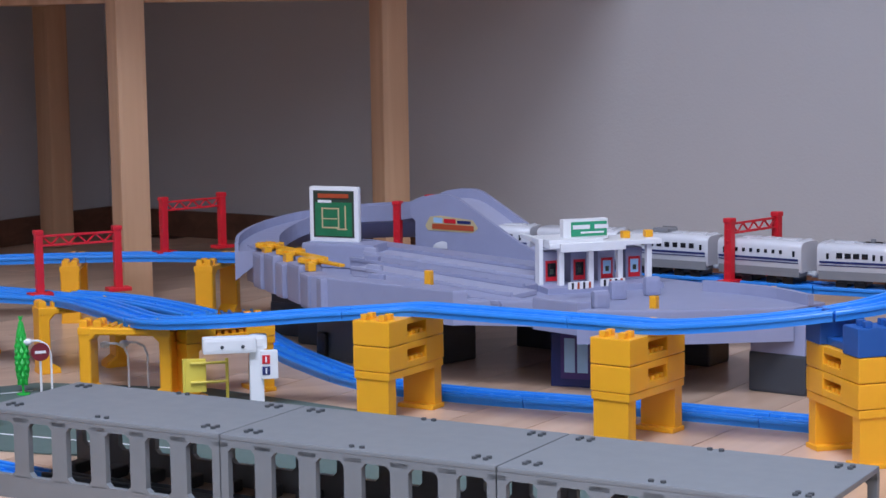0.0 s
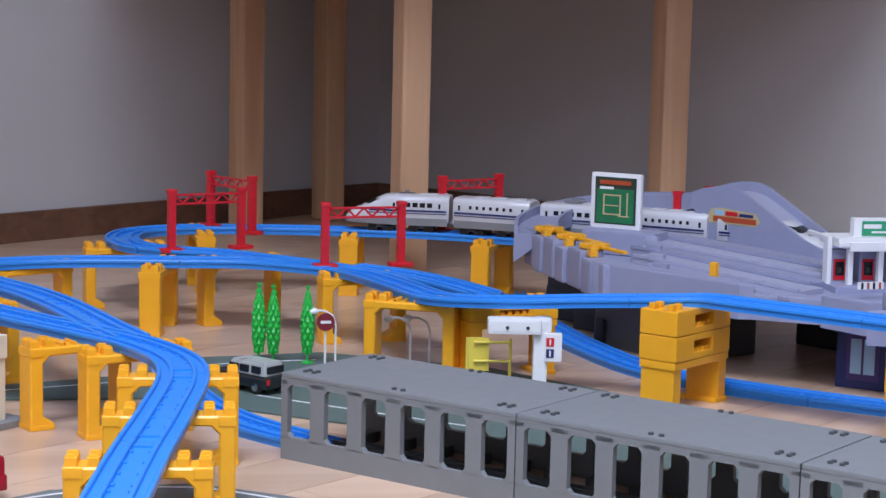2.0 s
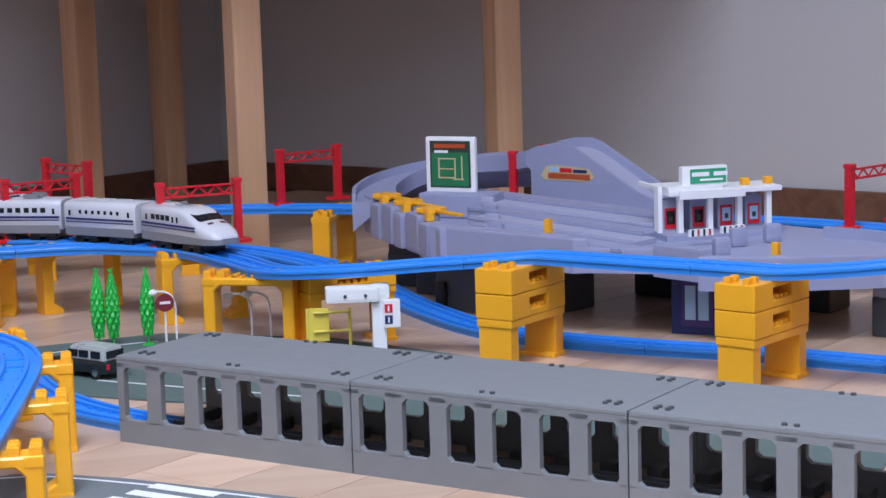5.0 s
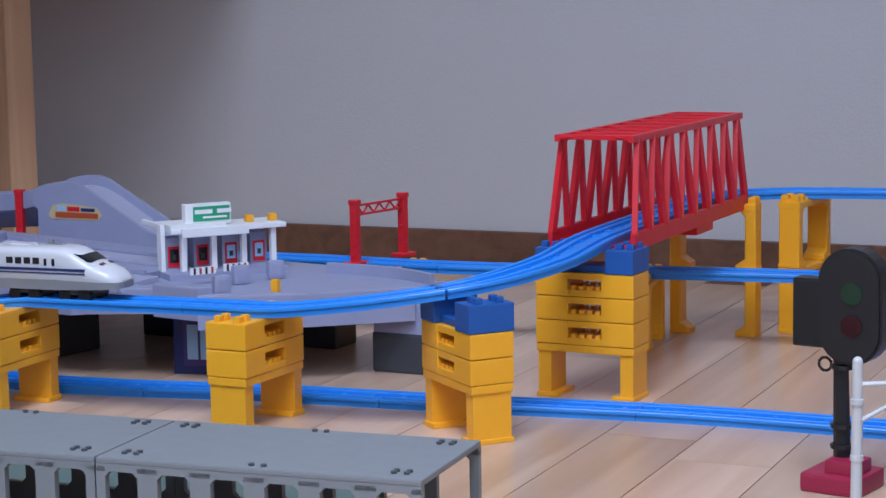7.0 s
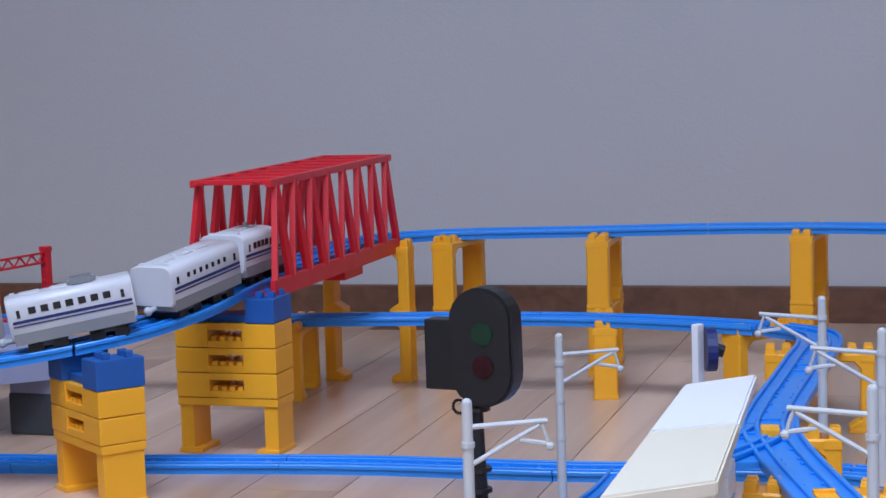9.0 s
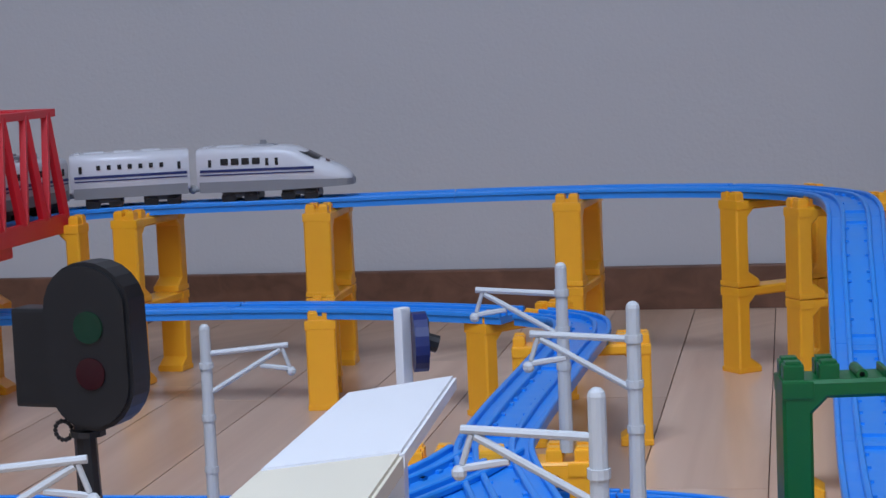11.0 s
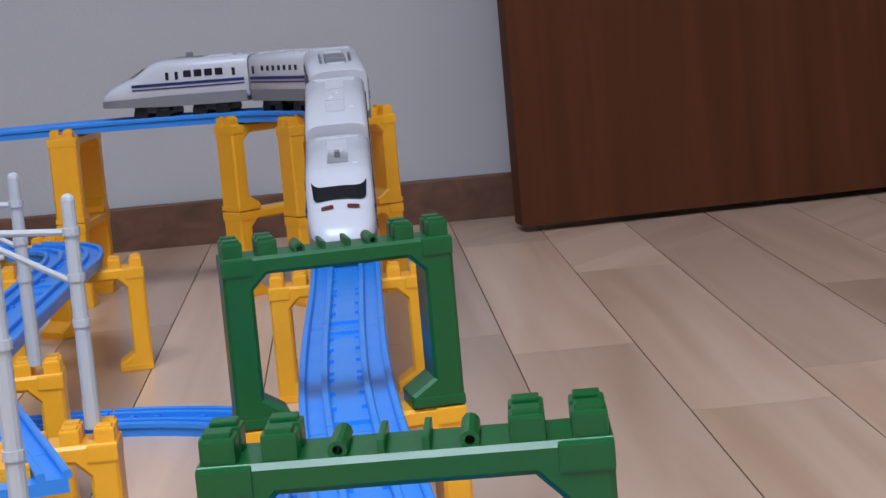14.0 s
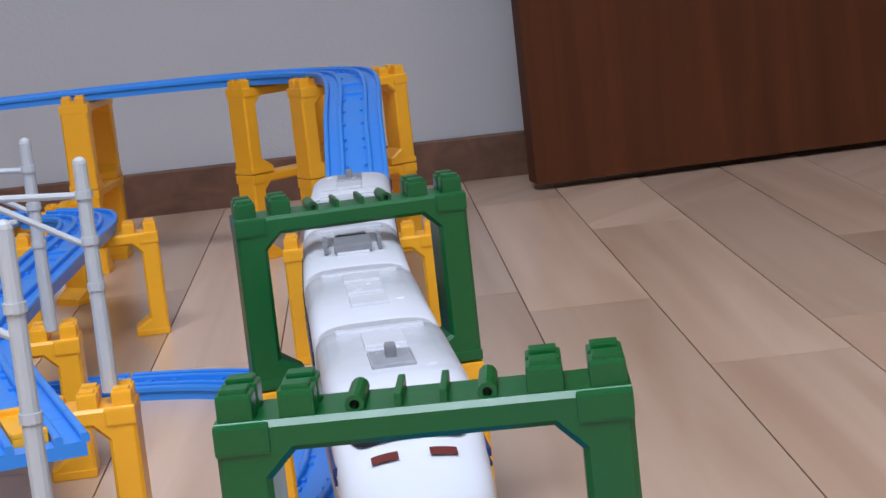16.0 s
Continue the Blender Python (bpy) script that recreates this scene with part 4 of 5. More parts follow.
    # map board on its plinth
    d = Vector((0.058, 0.015, 0)).normalized()
    rz = math.degrees(math.atan2(d.y, d.x))
    c = Vector((0.000, 0.052, 0))
    bm = bmesh.new()
    box(bm, (0.012, 0.052, 0.0915), (0.085, 0.036, 0.026), rz, bevel=0.003)
    part("plinth", bm, LILAC, ob)
    bm = bmesh.new()
    box(bm, (c.x, c.y, 0.1335), (0.0585, 0.0070, 0.0600), rz, bevel=0.0032)
    board = part("map_board", bm, WHITE, ob, "white-framed board")
    front = Vector((d.y, -d.x, 0))
    q = c + front * 0.0037
    bm = bmesh.new()
    box(bm, (q.x, q.y, 0.1340), (0.0475, 0.0008, 0.0500), rz)
    part("map_print", bm, MAP_DARK, board, "dark printed map")
    q = c + front * 0.0043
    bm = bmesh.new()
    box(bm, (q.x, q.y, 0.1285), (0.0430, 0.0006, 0.0360), rz)
    part("map_green", bm, MAP_GREEN, board, "green map ground")
    q = c + front * 0.0048
    for da, z, w, h in ((0, 0.1535, 0.036, 0.0045), (-0.010, 0.1475, 0.016, 0.0028), (-0.013, 0.130, 0.0016, 0.022), (-0.003, 0.1400, 0.020, 0.0015), (-0.004, 0.1195, 0.018, 0.0015), (0.006, 0.129, 0.0015, 0.020), (0.014, 0.131, 0.0015, 0.024), (0.010, 0.118, 0.012, 0.0015), (-0.004, 0.129, 0.016, 0.0012)):
        bm = bmesh.new()
        p = q + d * da
        box(bm, (p.x, p.y, z), (w, 0.0004, h), rz)
        part("map_line", bm, AMBER if z > 0.15 else (WHITE if w == 0.016 and z > 0.14 else PRINT_SAND), board)
    # yellow gear arms on the parapet
    for a, b in ((-0.068, 0.022), (-0.010, -0.010), (0.055, -0.050)):
        bm = bmesh.new()
        rzg = math.degrees(math.atan2(-0.055, 0.09))
        for k in range(8):
            an = radians(k * 45)
            box(bm, (a + 0.011 * math.cos(an), b + 0.011 * math.sin(an), 0.0995), (0.009, 0.0075, 0.0045), k * 45, bevel=0.001)
        rod(bm, (a, b, 0.0955), (a, b, 0.1015), 0.011, 16)
        box(bm, (a + 0.032, b - 0.010, 0.0990), (0.046, 0.006, 0.0032), rzg + 12, bevel=0.001)
        box(bm, (a + 0.012, b - 0.018, 0.0955), (0.012, 0.008, 0.009), rzg, bevel=0.001)
        part("gear_arm", bm, YELLOW, ob, "yellow gear with lever")
    for a, b, z in ((0.222, -0.076, 0.096), (0.447, -0.038, 0.084)):
        bm = bmesh.new()
        box(bm, (a, b, z), (0.007, 0.006, 0.014), bevel=0.0008)
        part("stopper", bm, YELLOW, ob, "small yellow stopper")
    # toll booths: base, posts, roof, sign
    e = Vector((0.584, 0.81, 0)).normalized()
    g = Vector((-e.y, e.x, 0))
    rze = math.degrees(math.atan2(e.y, e.x))
    o = Vector((0.298, 0.000, 0))
    before = set(ob.children)
    bm = bmesh.new()
    c = o + e * 0.06 + g * 0.02
    box(bm, (c.x, c.y, 0.0800), (0.150, 0.075, 0.008), rze, bevel=0.001)
    part("booth_base", bm, LILAC, ob)
    for k in range(4):
        bm = bmesh.new()
        p = o + e * (0.010 + k * 0.038)
        box(bm, (p.x, p.y, 0.101), (0.0065, 0.0065, 0.038), rze, bevel=0.0008)
        part("roof_post", bm, WHITE, ob, "white post")
    for k in range(4):
        p = o + e * (0.004 + k * 0.036) + g * 0.022
        bm = bmesh.new()
        box(bm, (p.x, p.y, 0.0985), (0.022, 0.018, 0.033), rze, bevel=0.001)
        part("booth", bm, LILAC_LIGHT if k in (0, 2) else LILAC, ob, "pale lilac toll booth")
        q = p - g * 0.0094
        bm = bmesh.new()
        box(bm, (q.x, q.y, 0.0965), (0.0150, 0.0008, 0.0200), rze)
        pan = part("booth_print", bm, RED, ob, "red-framed window print")
        bm = bmesh.new()
        q = q - g * 0.0006
        box(bm, (q.x, q.y, 0.0975), (0.0105, 0.0006, 0.0130), rze)
        part("booth_window", bm, PALE_BLUE if k in (2, 3) else GLASS_DARK, pan)
        bm = bmesh.new()
        q = q - g * 0.0004
        box(bm, (q.x, q.y, 0.0960), (0.0045, 0.0004, 0.0050), rze)
        part("booth_panel", bm, MAP_DARK, pan)
    bm = bmesh.new()
    c = o + e * 0.066 + g * 0.018
    box(bm, (c.x, c.y, 0.1225), (0.146, 0.050, 0.0050), rze, bevel=0.0014)
    part("booth_roof", bm, WHITE, ob, "white flat roof")
    bm = bmesh.new()
    c = o + e * 0.045 - g * 0.0135
    box(bm, (c.x, c.y, 0.1215), (0.084, 0.0035, 0.0085), rze, bevel=0.0008)
    box(bm, (*(o + e * 0.028 + g * 0.018).xy, 0.1265), (0.070, 0.046, 0.0040), rze, bevel=0.001)
    part("roof_fascia", bm, WHITE, ob)
    bm = bmesh.new()
    c = o - e * 0.012 + g * 0.012
    box(bm, (c.x, c.y, 0.1035), (0.0055, 0.012, 0.045), rze, bevel=0.001)
    box(bm, (*(c + g * 0.022).xy, 0.1265), (0.0055, 0.055, 0.0048), rze, bevel=0.001)
    part("end_frame", bm, WHITE, ob)
    bm = bmesh.new()
    c = o + e * 0.046 + g * 0.012
    box(bm, (c.x, c.y, 0.1360), (0.058, 0.010, 0.0200), rze, bevel=0.0012)
    sign = part("roof_sign", bm, WHITE, ob, "white box sign")
    q = c - g * 0.0054
    bm = bmesh.new()
    box(bm, (q.x + e.x * 0.004, q.y + e.y * 0.004, 0.1365), (0.0460, 0.0008, 0.0140), rze)
    part("sign_face", bm, plastic("sign_green", (0.03, 0.33, 0.16), 0.35), sign, "green sign face")
    q = q - g * 0.0006
    for da, w, z, h in ((-0.010, 0.022, 0.1385, 0.0040), (0.016, 0.018, 0.1385, 0.0040), (0.004, 0.030, 0.1330, 0.0018)):
        bm = bmesh.new()
        p = q + e * (da + 0.004)
        box(bm, (p.x, p.y, z), (w, 0.0004, h), rze)
        part("sign_bar", bm, WHITE, sign)
    for k in (0.098, 0.128):
        p = o + e * k + g * 0.008
        bm = bmesh.new()
        rod(bm, (p.x, p.y, 0.123), (p.x, p.y, 0.1255), 0.0068, 12)
        lamp = part("beacon_base", bm, WHITE, ob)
        bm = bmesh.new()
        box(bm, (p.x, p.y, 0.1290), (0.0095, 0.0080, 0.0070), rze, bevel=0.0012)
        part("beacon", bm, YELLOW, lamp, "yellow roof beacon")
    # the booth row is a fifth shorter than its unit plan
    turn = Matrix.Translation(o + e * 0.066) @ Matrix.Rotation(radians(rze), 4, "Z")
    shorten = turn @ Matrix.Diagonal((0.80, 1, 1, 1)) @ turn.inverted()
    for child in [q for q in ob.children if q not in before]:
        for piece in (child, *child.children):
            piece.data.transform(shorten)
    # striped lane barriers and bollards
    for a, b in ((0.352, -0.012), (0.366, 0.022)):
        bm = bmesh.new()
        box(bm, (a, b, 0.0905), (0.026, 0.0022, 0.0068), rze + 6, bevel=0.0004)
        bar = part("barrier", bm, WHITE, ob, "white barrier with dark slanted stripes")
        for i in range(4):
            bm = bmesh.new()
            p = Vector((a, b, 0)) + Matrix.Rotation(radians(rze + 6), 3, "Z") @ Vector((-0.009 + i * 0.006, -0.0013, 0))
            box(bm, (p.x, p.y, 0.0905), (0.0022, 0.0004, 0.0062), rze + 6)
            part("stripe", bm, AMBER if i % 2 else BLACK, bar)
    for a, b in ((0.405, -0.062), (0.385, 0.000), (0.398, 0.040)):
        bm = bmesh.new()
        box(bm, (a, b, 0.0870), (0.016, 0.010, 0.018), rze, bevel=0.004)
        part("island", bm, LILAC, ob)
    # low wall at the exit
    wall = spline([(0.425, 0.092, 0.078), (0.47, 0.090, 0.078), (0.51, 0.082, 0.078), (0.553, 0.060, 0.078)], 0.01)
    bm = bmesh.new()
    sweep(bm, [(-0.003, 0), (-0.003, 0.010), (0.003, 0.010), (0.003, 0)], wall)
    part("exit_wall", bm, LILAC, ob)
    # legs
    for a, b, sx, sy, mt in ((-0.050, 0.055, 0.05, 0.05, CHARCOAL), (0.005, 0.02, 0.03, 0.04, CHARCOAL), (0.535, 0.060, 0.055, 0.06, LILAC), (0.40, 0.130, 0.04, 0.04, LILAC), (0.22, 0.13, 0.05, 0.04, LILAC), (-0.10, 0.14, 0.04, 0.05, CHARCOAL)):
        bm = bmesh.new()
        box(bm, (a, b, 0.050), (sx, sy, 0.030), bevel=0.002)
        part("leg", bm, mt, ob)
        bm = bmesh.new()
        box(bm, (a, b, 0.0185), (sx + 0.002, sy + 0.002, 0.037), bevel=0.003)
        part("leg_foot", bm, CHARCOAL, ob, "dark grey foot")
    # arched dark block and purple door block under the deck
    bm = bmesh.new()
    box(bm, (0.105, -0.040, 0.0325), (0.085, 0.040, 0.065), rz=-10, bevel=0.003)
    part("base_block", bm, GREY_DARK, ob)
    bm = bmesh.new()
    box(bm, (0.072, -0.058, 0.014), (0.014, 0.006, 0.028), rz=-10, bevel=0.004)
    part("archway", bm, BLACK, ob, "dark arched opening")
    bm = bmesh.new()
    box(bm, (0.183, 0.0, 0.0325), (0.028, 0.06, 0.065), rz=-10, bevel=0.003)
    part("base_block", bm, GREY_DARK, ob)
    bm = bmesh.new()
    box(bm, (0.362, -0.025, 0.0325), (0.050, 0.040, 0.065), rz=16, bevel=0.0015)
    lift = part("lift_block", bm, NAVY, ob, "dark purple block")
    fd = Vector((math.cos(radians(16)), math.sin(radians(16)), 0))
    fn = Vector((fd.y, -fd.x, 0))
    for k, (w, z, h, mt) in enumerate(((0.030, 0.030, 0.044, plastic("purple_print", (0.06, 0.035, 0.16), 0.4)), (0.010, 0.030, 0.032, PALE_BLUE), (0.010, 0.030, 0.032, PALE_BLUE))):
        c = Vector((0.362, -0.025, 0)) + fn * (0.0204 + 0.0005 * (k > 0)) + fd * (0, -0.0062, 0.0062)[k]
        bm = bmesh.new()
        box(bm, (c.x, c.y, z), (w, 0.0007, h), 16)
        part("lift_door", bm, mt, lift)


depot()


# ---- roads printed on thin sheets ----
def road_sheet(outline, material, lines, label):
    bm = bmesh.new()
    prism(bm, outline, 0.0004, 0.0016)
    ob = tagged(part("road_sheet", bm, material), label, "play mat", "printed road sheets")
    for pts in lines:
        bm = bmesh.new()
        ln = spline([(x, y, 0.0018) for x, y in pts], 0.02)
        sweep(bm, [(-0.0014, 0), (-0.0014, 0.0002), (0.0014, 0.0002), (0.0014, 0)], ln)
        part("road_line", bm, WHITE, ob, "white painted line")
    return ob


mat = road_sheet([(-0.20, 1.20), (-0.16, 1.285), (-0.07, 1.352), (0.03, 1.362), (0.09, 1.322), (0.20, 1.225), (0.33, 1.085), (0.47, 0.92), (0.36, 0.84), (0.20, 0.95), (0.02, 1.02), (-0.12, 1.08)], ROAD,
                 [[(-0.19, 1.205), (-0.15, 1.275), (-0.065, 1.340), (0.025, 1.350), (0.085, 1.312), (0.195, 1.215), (0.325, 1.075), (0.46, 0.915)], [(0.165, 1.185), (0.30, 1.035), (0.40, 0.92)], [(-0.10, 1.24), (-0.03, 1.28), (0.04, 1.265)]],
                 "grey printed play road sheet lying on the floor")
for k in range(6):
    bm = bmesh.new()
    p = Vector((0.1256, 1.2750, 0)).lerp(Vector((0.046, 1.220, 0)), k / 5)
    box(bm, (p.x, p.y, 0.0018), (0.056, 0.0105, 0.0003), -45.7)
    part("crossing_bar", bm, WHITE, mat, "white zebra crossing bar")
road_sheet([(-0.24, 1.66), (-0.13, 1.715), (0.00, 1.76), (0.06, 1.84), (0.18, 1.86), (0.33, 1.77), (0.45, 1.60), (0.60, 1.42), (0.66, 1.27), (0.58, 1.16), (0.40, 1.33), (0.24, 1.50), (0.15, 1.555), (0.09, 1.60), (0.02, 1.655), (-0.10, 1.66)], ROAD_GREEN,
           [[(-0.20, 1.672), (-0.10, 1.70), (0.0, 1.735), (0.07, 1.80), (0.17, 1.82)], [(0.10, 1.66), (0.17, 1.60), (0.26, 1.525)], [(0.14, 1.70), (0.24, 1.62), (0.34, 1.52)]],
           "grey-green printed play road sheet behind the tunnel")


# ---- trees, signs, lamps ----
def toy_tree(x, y, h):
    ob = thing("toy_tree", pose(x, y, 0.0016), "slim bright green plastic poplar tree", "toy tree", "green toy trees")
    bm = bmesh.new()
    rod(bm, (0, 0, 0), (0, 0, 0.016), 0.0012, 6)
    rod(bm, (0, 0, 0), (0, 0, 0.0012), 0.006, 10)
    part("trunk", bm, LEAF, ob)
    bm = bmesh.new()
    rng = random.Random(int(x * 1000))
    n = 11
    for i in range(n):
        f = i / (n - 1)
        r = 0.0066 * math.sin(math.pi * (0.14 + 0.80 * f)) ** 0.8 * (1 - 0.35 * f)
        z = 0.014 + (h - 0.016) * f
        for k in range(6):
            an = k * math.pi / 3 + i * 0.5
            q = Vector((math.cos(an), math.sin(an), 0))
            m = Matrix.Translation(q * r * 0.45 + Vector((0, 0, z))) @ Matrix.Rotation(an, 4, "Z") @ Matrix.Rotation(radians(-25 - rng.random() * 12), 4, "Y") @ Matrix.Diagonal((r * 0.9, r * 0.55, 0.0065, 1))
            bmesh.ops.create_icosphere(bm, subdivisions=1, radius=1, matrix=m)
    rod(bm, (0, 0, h - 0.008), (0, 0, h + 0.003), 0.0022, 6, 0.0004)
    part("crown", bm, LEAF, ob)


for x, y, h in ((0.115, 1.812, 0.072), (0.128, 1.806, 0.071), (0.160, 1.806, 0.070)):
    toy_tree(x, y, h)


def street_lamp(x, y, h, rz):
    ob = thing("street_lamp", pose(x, y, 0.0016, 0, 0, rz), "thin white plastic toy street lamp with curved arm", "toy lamp", "white street lamps")
    bm = bmesh.new()
    pts = [(0, 0, 0), (0, 0, h * 0.72), (-0.003, 0, h * 0.90), (-0.010, 0, h * 0.99), (-0.018, 0, h)]
    for a, b in zip(pts, pts[1:]):
        rod(bm, a, b, 0.0011, 6)
    part("post", bm, WHITE, ob)
    bm = bmesh.new()
    ball(bm, (-0.021, 0, h - 0.001), 0.0042, 10, 6, (1.2, 1, 0.8))
    part("lamp_head", bm, WHITE, ob)


for x, y, h in ((0.186, 1.802, 0.050), (0.256, 1.795, 0.044), (0.274, 1.795, 0.044)):
    street_lamp(x, y, h, -6)


def round_sign(x, y, h):
    ob = thing("road_sign", pose(x, y, 0.0016), "round red no-entry toy sign on a white post", "toy sign")
    bm = bmesh.new()
    rod(bm, (0, 0, 0), (0, 0, h), 0.0012, 6)
    part("post", bm, WHITE, ob)
    bm = bmesh.new()
    rod(bm, (0, -0.0012, h), (0, -0.0028, h), 0.0085, 20)
    disc = part("sign_disc", bm, plastic("dull_red_paint", (0.20, 0.02, 0.03), 0.4), ob, "dull red disc")
    bm = bmesh.new()
    box(bm, (0, -0.0031, h), (0.0098, 0.0006, 0.0025))
    part("sign_bar", bm, WHITE, disc)


round_sign(0.176, 1.800, 0.040)


# ---- white tower with arm and yellow barrier by the road ----
tower = thing("signal_tower", pose(0.349, 1.662, 0.0016, 0, 0, -8), "white plastic toy crane tower with a thick arm beside the road", "toy tower")
bm = bmesh.new()
box(bm, (0, 0, 0.029), (0.0125, 0.012, 0.058), bevel=0.0015)
box(bm, (0.002, 0, 0.0600), (0.016, 0.013, 0.014), bevel=0.004)
part("column", bm, WHITE, tower)
bm = bmesh.new()
box(bm, (-0.0235, -0.004, 0.0590), (0.047, 0.015, 0.0145), bevel=0.003)
arm = part("arm", bm, WHITE, tower)
for x in (-0.030, -0.012):
    bm = bmesh.new()
    rod(bm, (x, -0.0112, 0.058), (x, -0.0124, 0.058), 0.0016, 8)
    part("rivet", bm, CHARCOAL, arm)
bm = bmesh.new()
box(bm, (0.011, -0.006, 0.0405), (0.015, 0.008, 0.025), bevel=0.001)
cab = part("control_box", bm, WHITE, tower)
for z, mt in ((0.0455, RED), (0.0355, NAVY)):
    bm = bmesh.new()
    box(bm, (0.008, -0.0102, z), (0.0068, 0.0008, 0.0075))
    pl = part("control_label", bm, mt, cab)
    bm = bmesh.new()
    box(bm, (0.008, -0.0108, z), (0.0014, 0.0006, 0.0050))
    part("label_bar", bm, WHITE, pl)
barrier = thing("road_barrier", pose(0.308, 1.690, 0.0016, 0, 0, -14), "pale yellow plastic toy barrier with two rails", "toy barrier")
PALE_YELLOW = plastic("pale_yellow_plastic", (0.75, 0.60, 0.08), 0.4)
bm = bmesh.new()
box(bm, (-0.009, 0, 0.028), (0.021, 0.0025, 0.030), bevel=0.0006)
part("panel", bm, PALE_YELLOW, barrier)
for z in (0.039, 0.022):
    bm = bmesh.new()
    rod(bm, (-0.012, -0.003, z), (0.020, -0.003, z + 0.001), 0.0013, 8)
    part("rail", bm, PALE_YELLOW, barrier)
for x in (-0.018, 0.020):
    bm = bmesh.new()
    rod(bm, (x, -0.001, 0), (x, -0.001, 0.043), 0.0015, 8)
    part("post", bm, PALE_YELLOW, barrier)


# ---- cream shop building ----
def shop():
    rz = math.degrees(math.atan2(-0.737, -0.675)) + 180
    ob = thing("shop_building", pose(-0.106, 1.561, 0, 0, 0, rz), "cream and beige plastic toy shop building on a grey base", "toy building")
    bm = bmesh.new()
    box(bm, (-0.10, 0.042, 0.0028), (0.235, 0.100, 0.0056), bevel=0.001)
    part("base", bm, GREY, ob, "grey base plate")
    bm = bmesh.new()
    box(bm, (-0.0565, 0.040, 0.0300), (0.113, 0.078, 0.0500), bevel=0.001)
    wallc = part("wall", bm, CREAM, ob)
    for x0, x1 in ((-0.105, -0.062), (-0.050, -0.012)):
        for a, b, c, d in ((x0, x1, 0.046, 0.047), (x0, x1, 0.010, 0.011)):
            bm = bmesh.new()
            box(bm, ((a + b) / 2, 0.0008, (c + d) / 2), (b - a, 0.0008, d - c))
            part("groove", bm, OFFWHITE, wallc)
        bm = bmesh.new()
        box(bm, (x1, 0.0008, 0.0285), (0.0009, 0.0008, 0.0365))
        part("groove", bm, OFFWHITE, wallc)
    bm = bmesh.new()
    box(bm, (-0.0565, 0.040, 0.0645), (0.115, 0.081, 0.0190), bevel=0.001)
    roof = part("roof", bm, CREAM, ob)
    bm = bmesh.new()
    box(bm, (-0.0900, 0.040, 0.0742), (0.018, 0.030, 0.0010), bevel=0.0003)
    part("roof_slot", bm, CHARCOAL, roof, "dark slot in the roof")
    bm = bmesh.new()
    box(bm, (-0.1660, 0.040, 0.0310), (0.103, 0.080, 0.0520), bevel=0.001)
    part("wall", bm, PINKISH, ob)
    bm = bmesh.new()
    box(bm, (-0.1660, 0.040, 0.0645), (0.105, 0.081, 0.0150), bevel=0.001)
    part("roof", bm, PINKISH, ob)
    # roof sign with plain coloured shapes
    bm = bmesh.new()
    rod(bm, (-0.020, 0.030, 0.074), (-0.020, 0.030, 0.090), 0.0012, 8)
    part("sign_post", bm, WHITE, ob)
    s = new("roof_sign")
    s.parent = ob
    s.matrix_basis = pose(-0.020, 0.030, 0.102, 0, 0, -rz - 6)
    bm = bmesh.new()
    box(bm, (0, 0, 0), (0.0265, 0.0035, 0.0330), bevel=0.0015)
    part("sign_board", bm, WHITE, s)
    for x, z, w, h, mt in ((0, 0.0122, 0.0205, 0.0010, MAP_GREEN), (0, -0.0122, 0.0205, 0.0010, MAP_GREEN), (-0.0100, 0, 0.0010, 0.0245, MAP_GREEN), (0.0100, 0, 0.0010, 0.0245, MAP_GREEN), (0, 0.0058, 0.0130, 0.0032, AMBER), (0, 0.0, 0.0130, 0.0032, RED), (0, -0.0058, 0.0130, 0.0032, MAP_GREEN)):
        bm = bmesh.new()
        box(bm, (x, -0.0021, z), (w, 0.0006, h))
        part("sign_shape", bm, mt, s)


shop()


# ---- die-cast cars ----
def wheels(ob, xs, w, r):
    for x in xs:
        for sd in (-1, 1):
            bm = bmesh.new()
            rod(bm, (x, sd * (w / 2 - 0.004), r), (x, sd * (w / 2 + 0.0006), r), r, 16)
            wh = part("wheel", bm, BLACK, ob)
            bm = bmesh.new()
            rod(bm, (x, sd * (w / 2 + 0.0002), r), (x, sd * (w / 2 + 0.0011), r), r * 0.58, 12)
            part("hub", bm, CHROME, wh)


fire = thing("fire_engine", pose(-0.137, 1.326, 0.0018, 0, 0, 30), "red die-cast toy fire engine parked on the printed road", "toy car")
FIRE_RED = plastic("car_red_paint", (0.36, 0.010, 0.022), 0.2, 0.05)
bm = bmesh.new()
box(bm, (0, 0, 0.0105), (0.076, 0.029, 0.011), bevel=0.002)
box(bm, (0.022, 0, 0.0205), (0.030, 0.028, 0.017), bevel=0.004)
box(bm, (-0.018, 0, 0.0190), (0.040, 0.027, 0.009), bevel=0.0015)
part("body", bm, FIRE_RED, fire)
for sd in (-1, 1):
    bm = bmesh.new()
    box(bm, (0.026, sd * 0.0139, 0.0225), (0.010, 0.0010, 0.0065), bevel=0.0003)
    part("side_window", bm, GLASS_DARK, fire)
    bm = bmesh.new()
    for k in range(18):
        an = k * math.tau / 18
        bmesh.ops.create_icosphere(bm, subdivisions=1, radius=0.0016, matrix=Matrix.Translation((-0.016 + 0.0075 * math.cos(an), sd * 0.0147, 0.0145 + 0.0075 * math.sin(an))))
    part("hose_reel", bm, WHITE, fire, "white coiled hose")
bm = bmesh.new()
box(bm, (0.0366, 0, 0.0225), (0.0010, 0.023, 0.0075), bevel=0.0003)
part("windscreen", bm, GLASS_DARK, fire)
bm = bmesh.new()
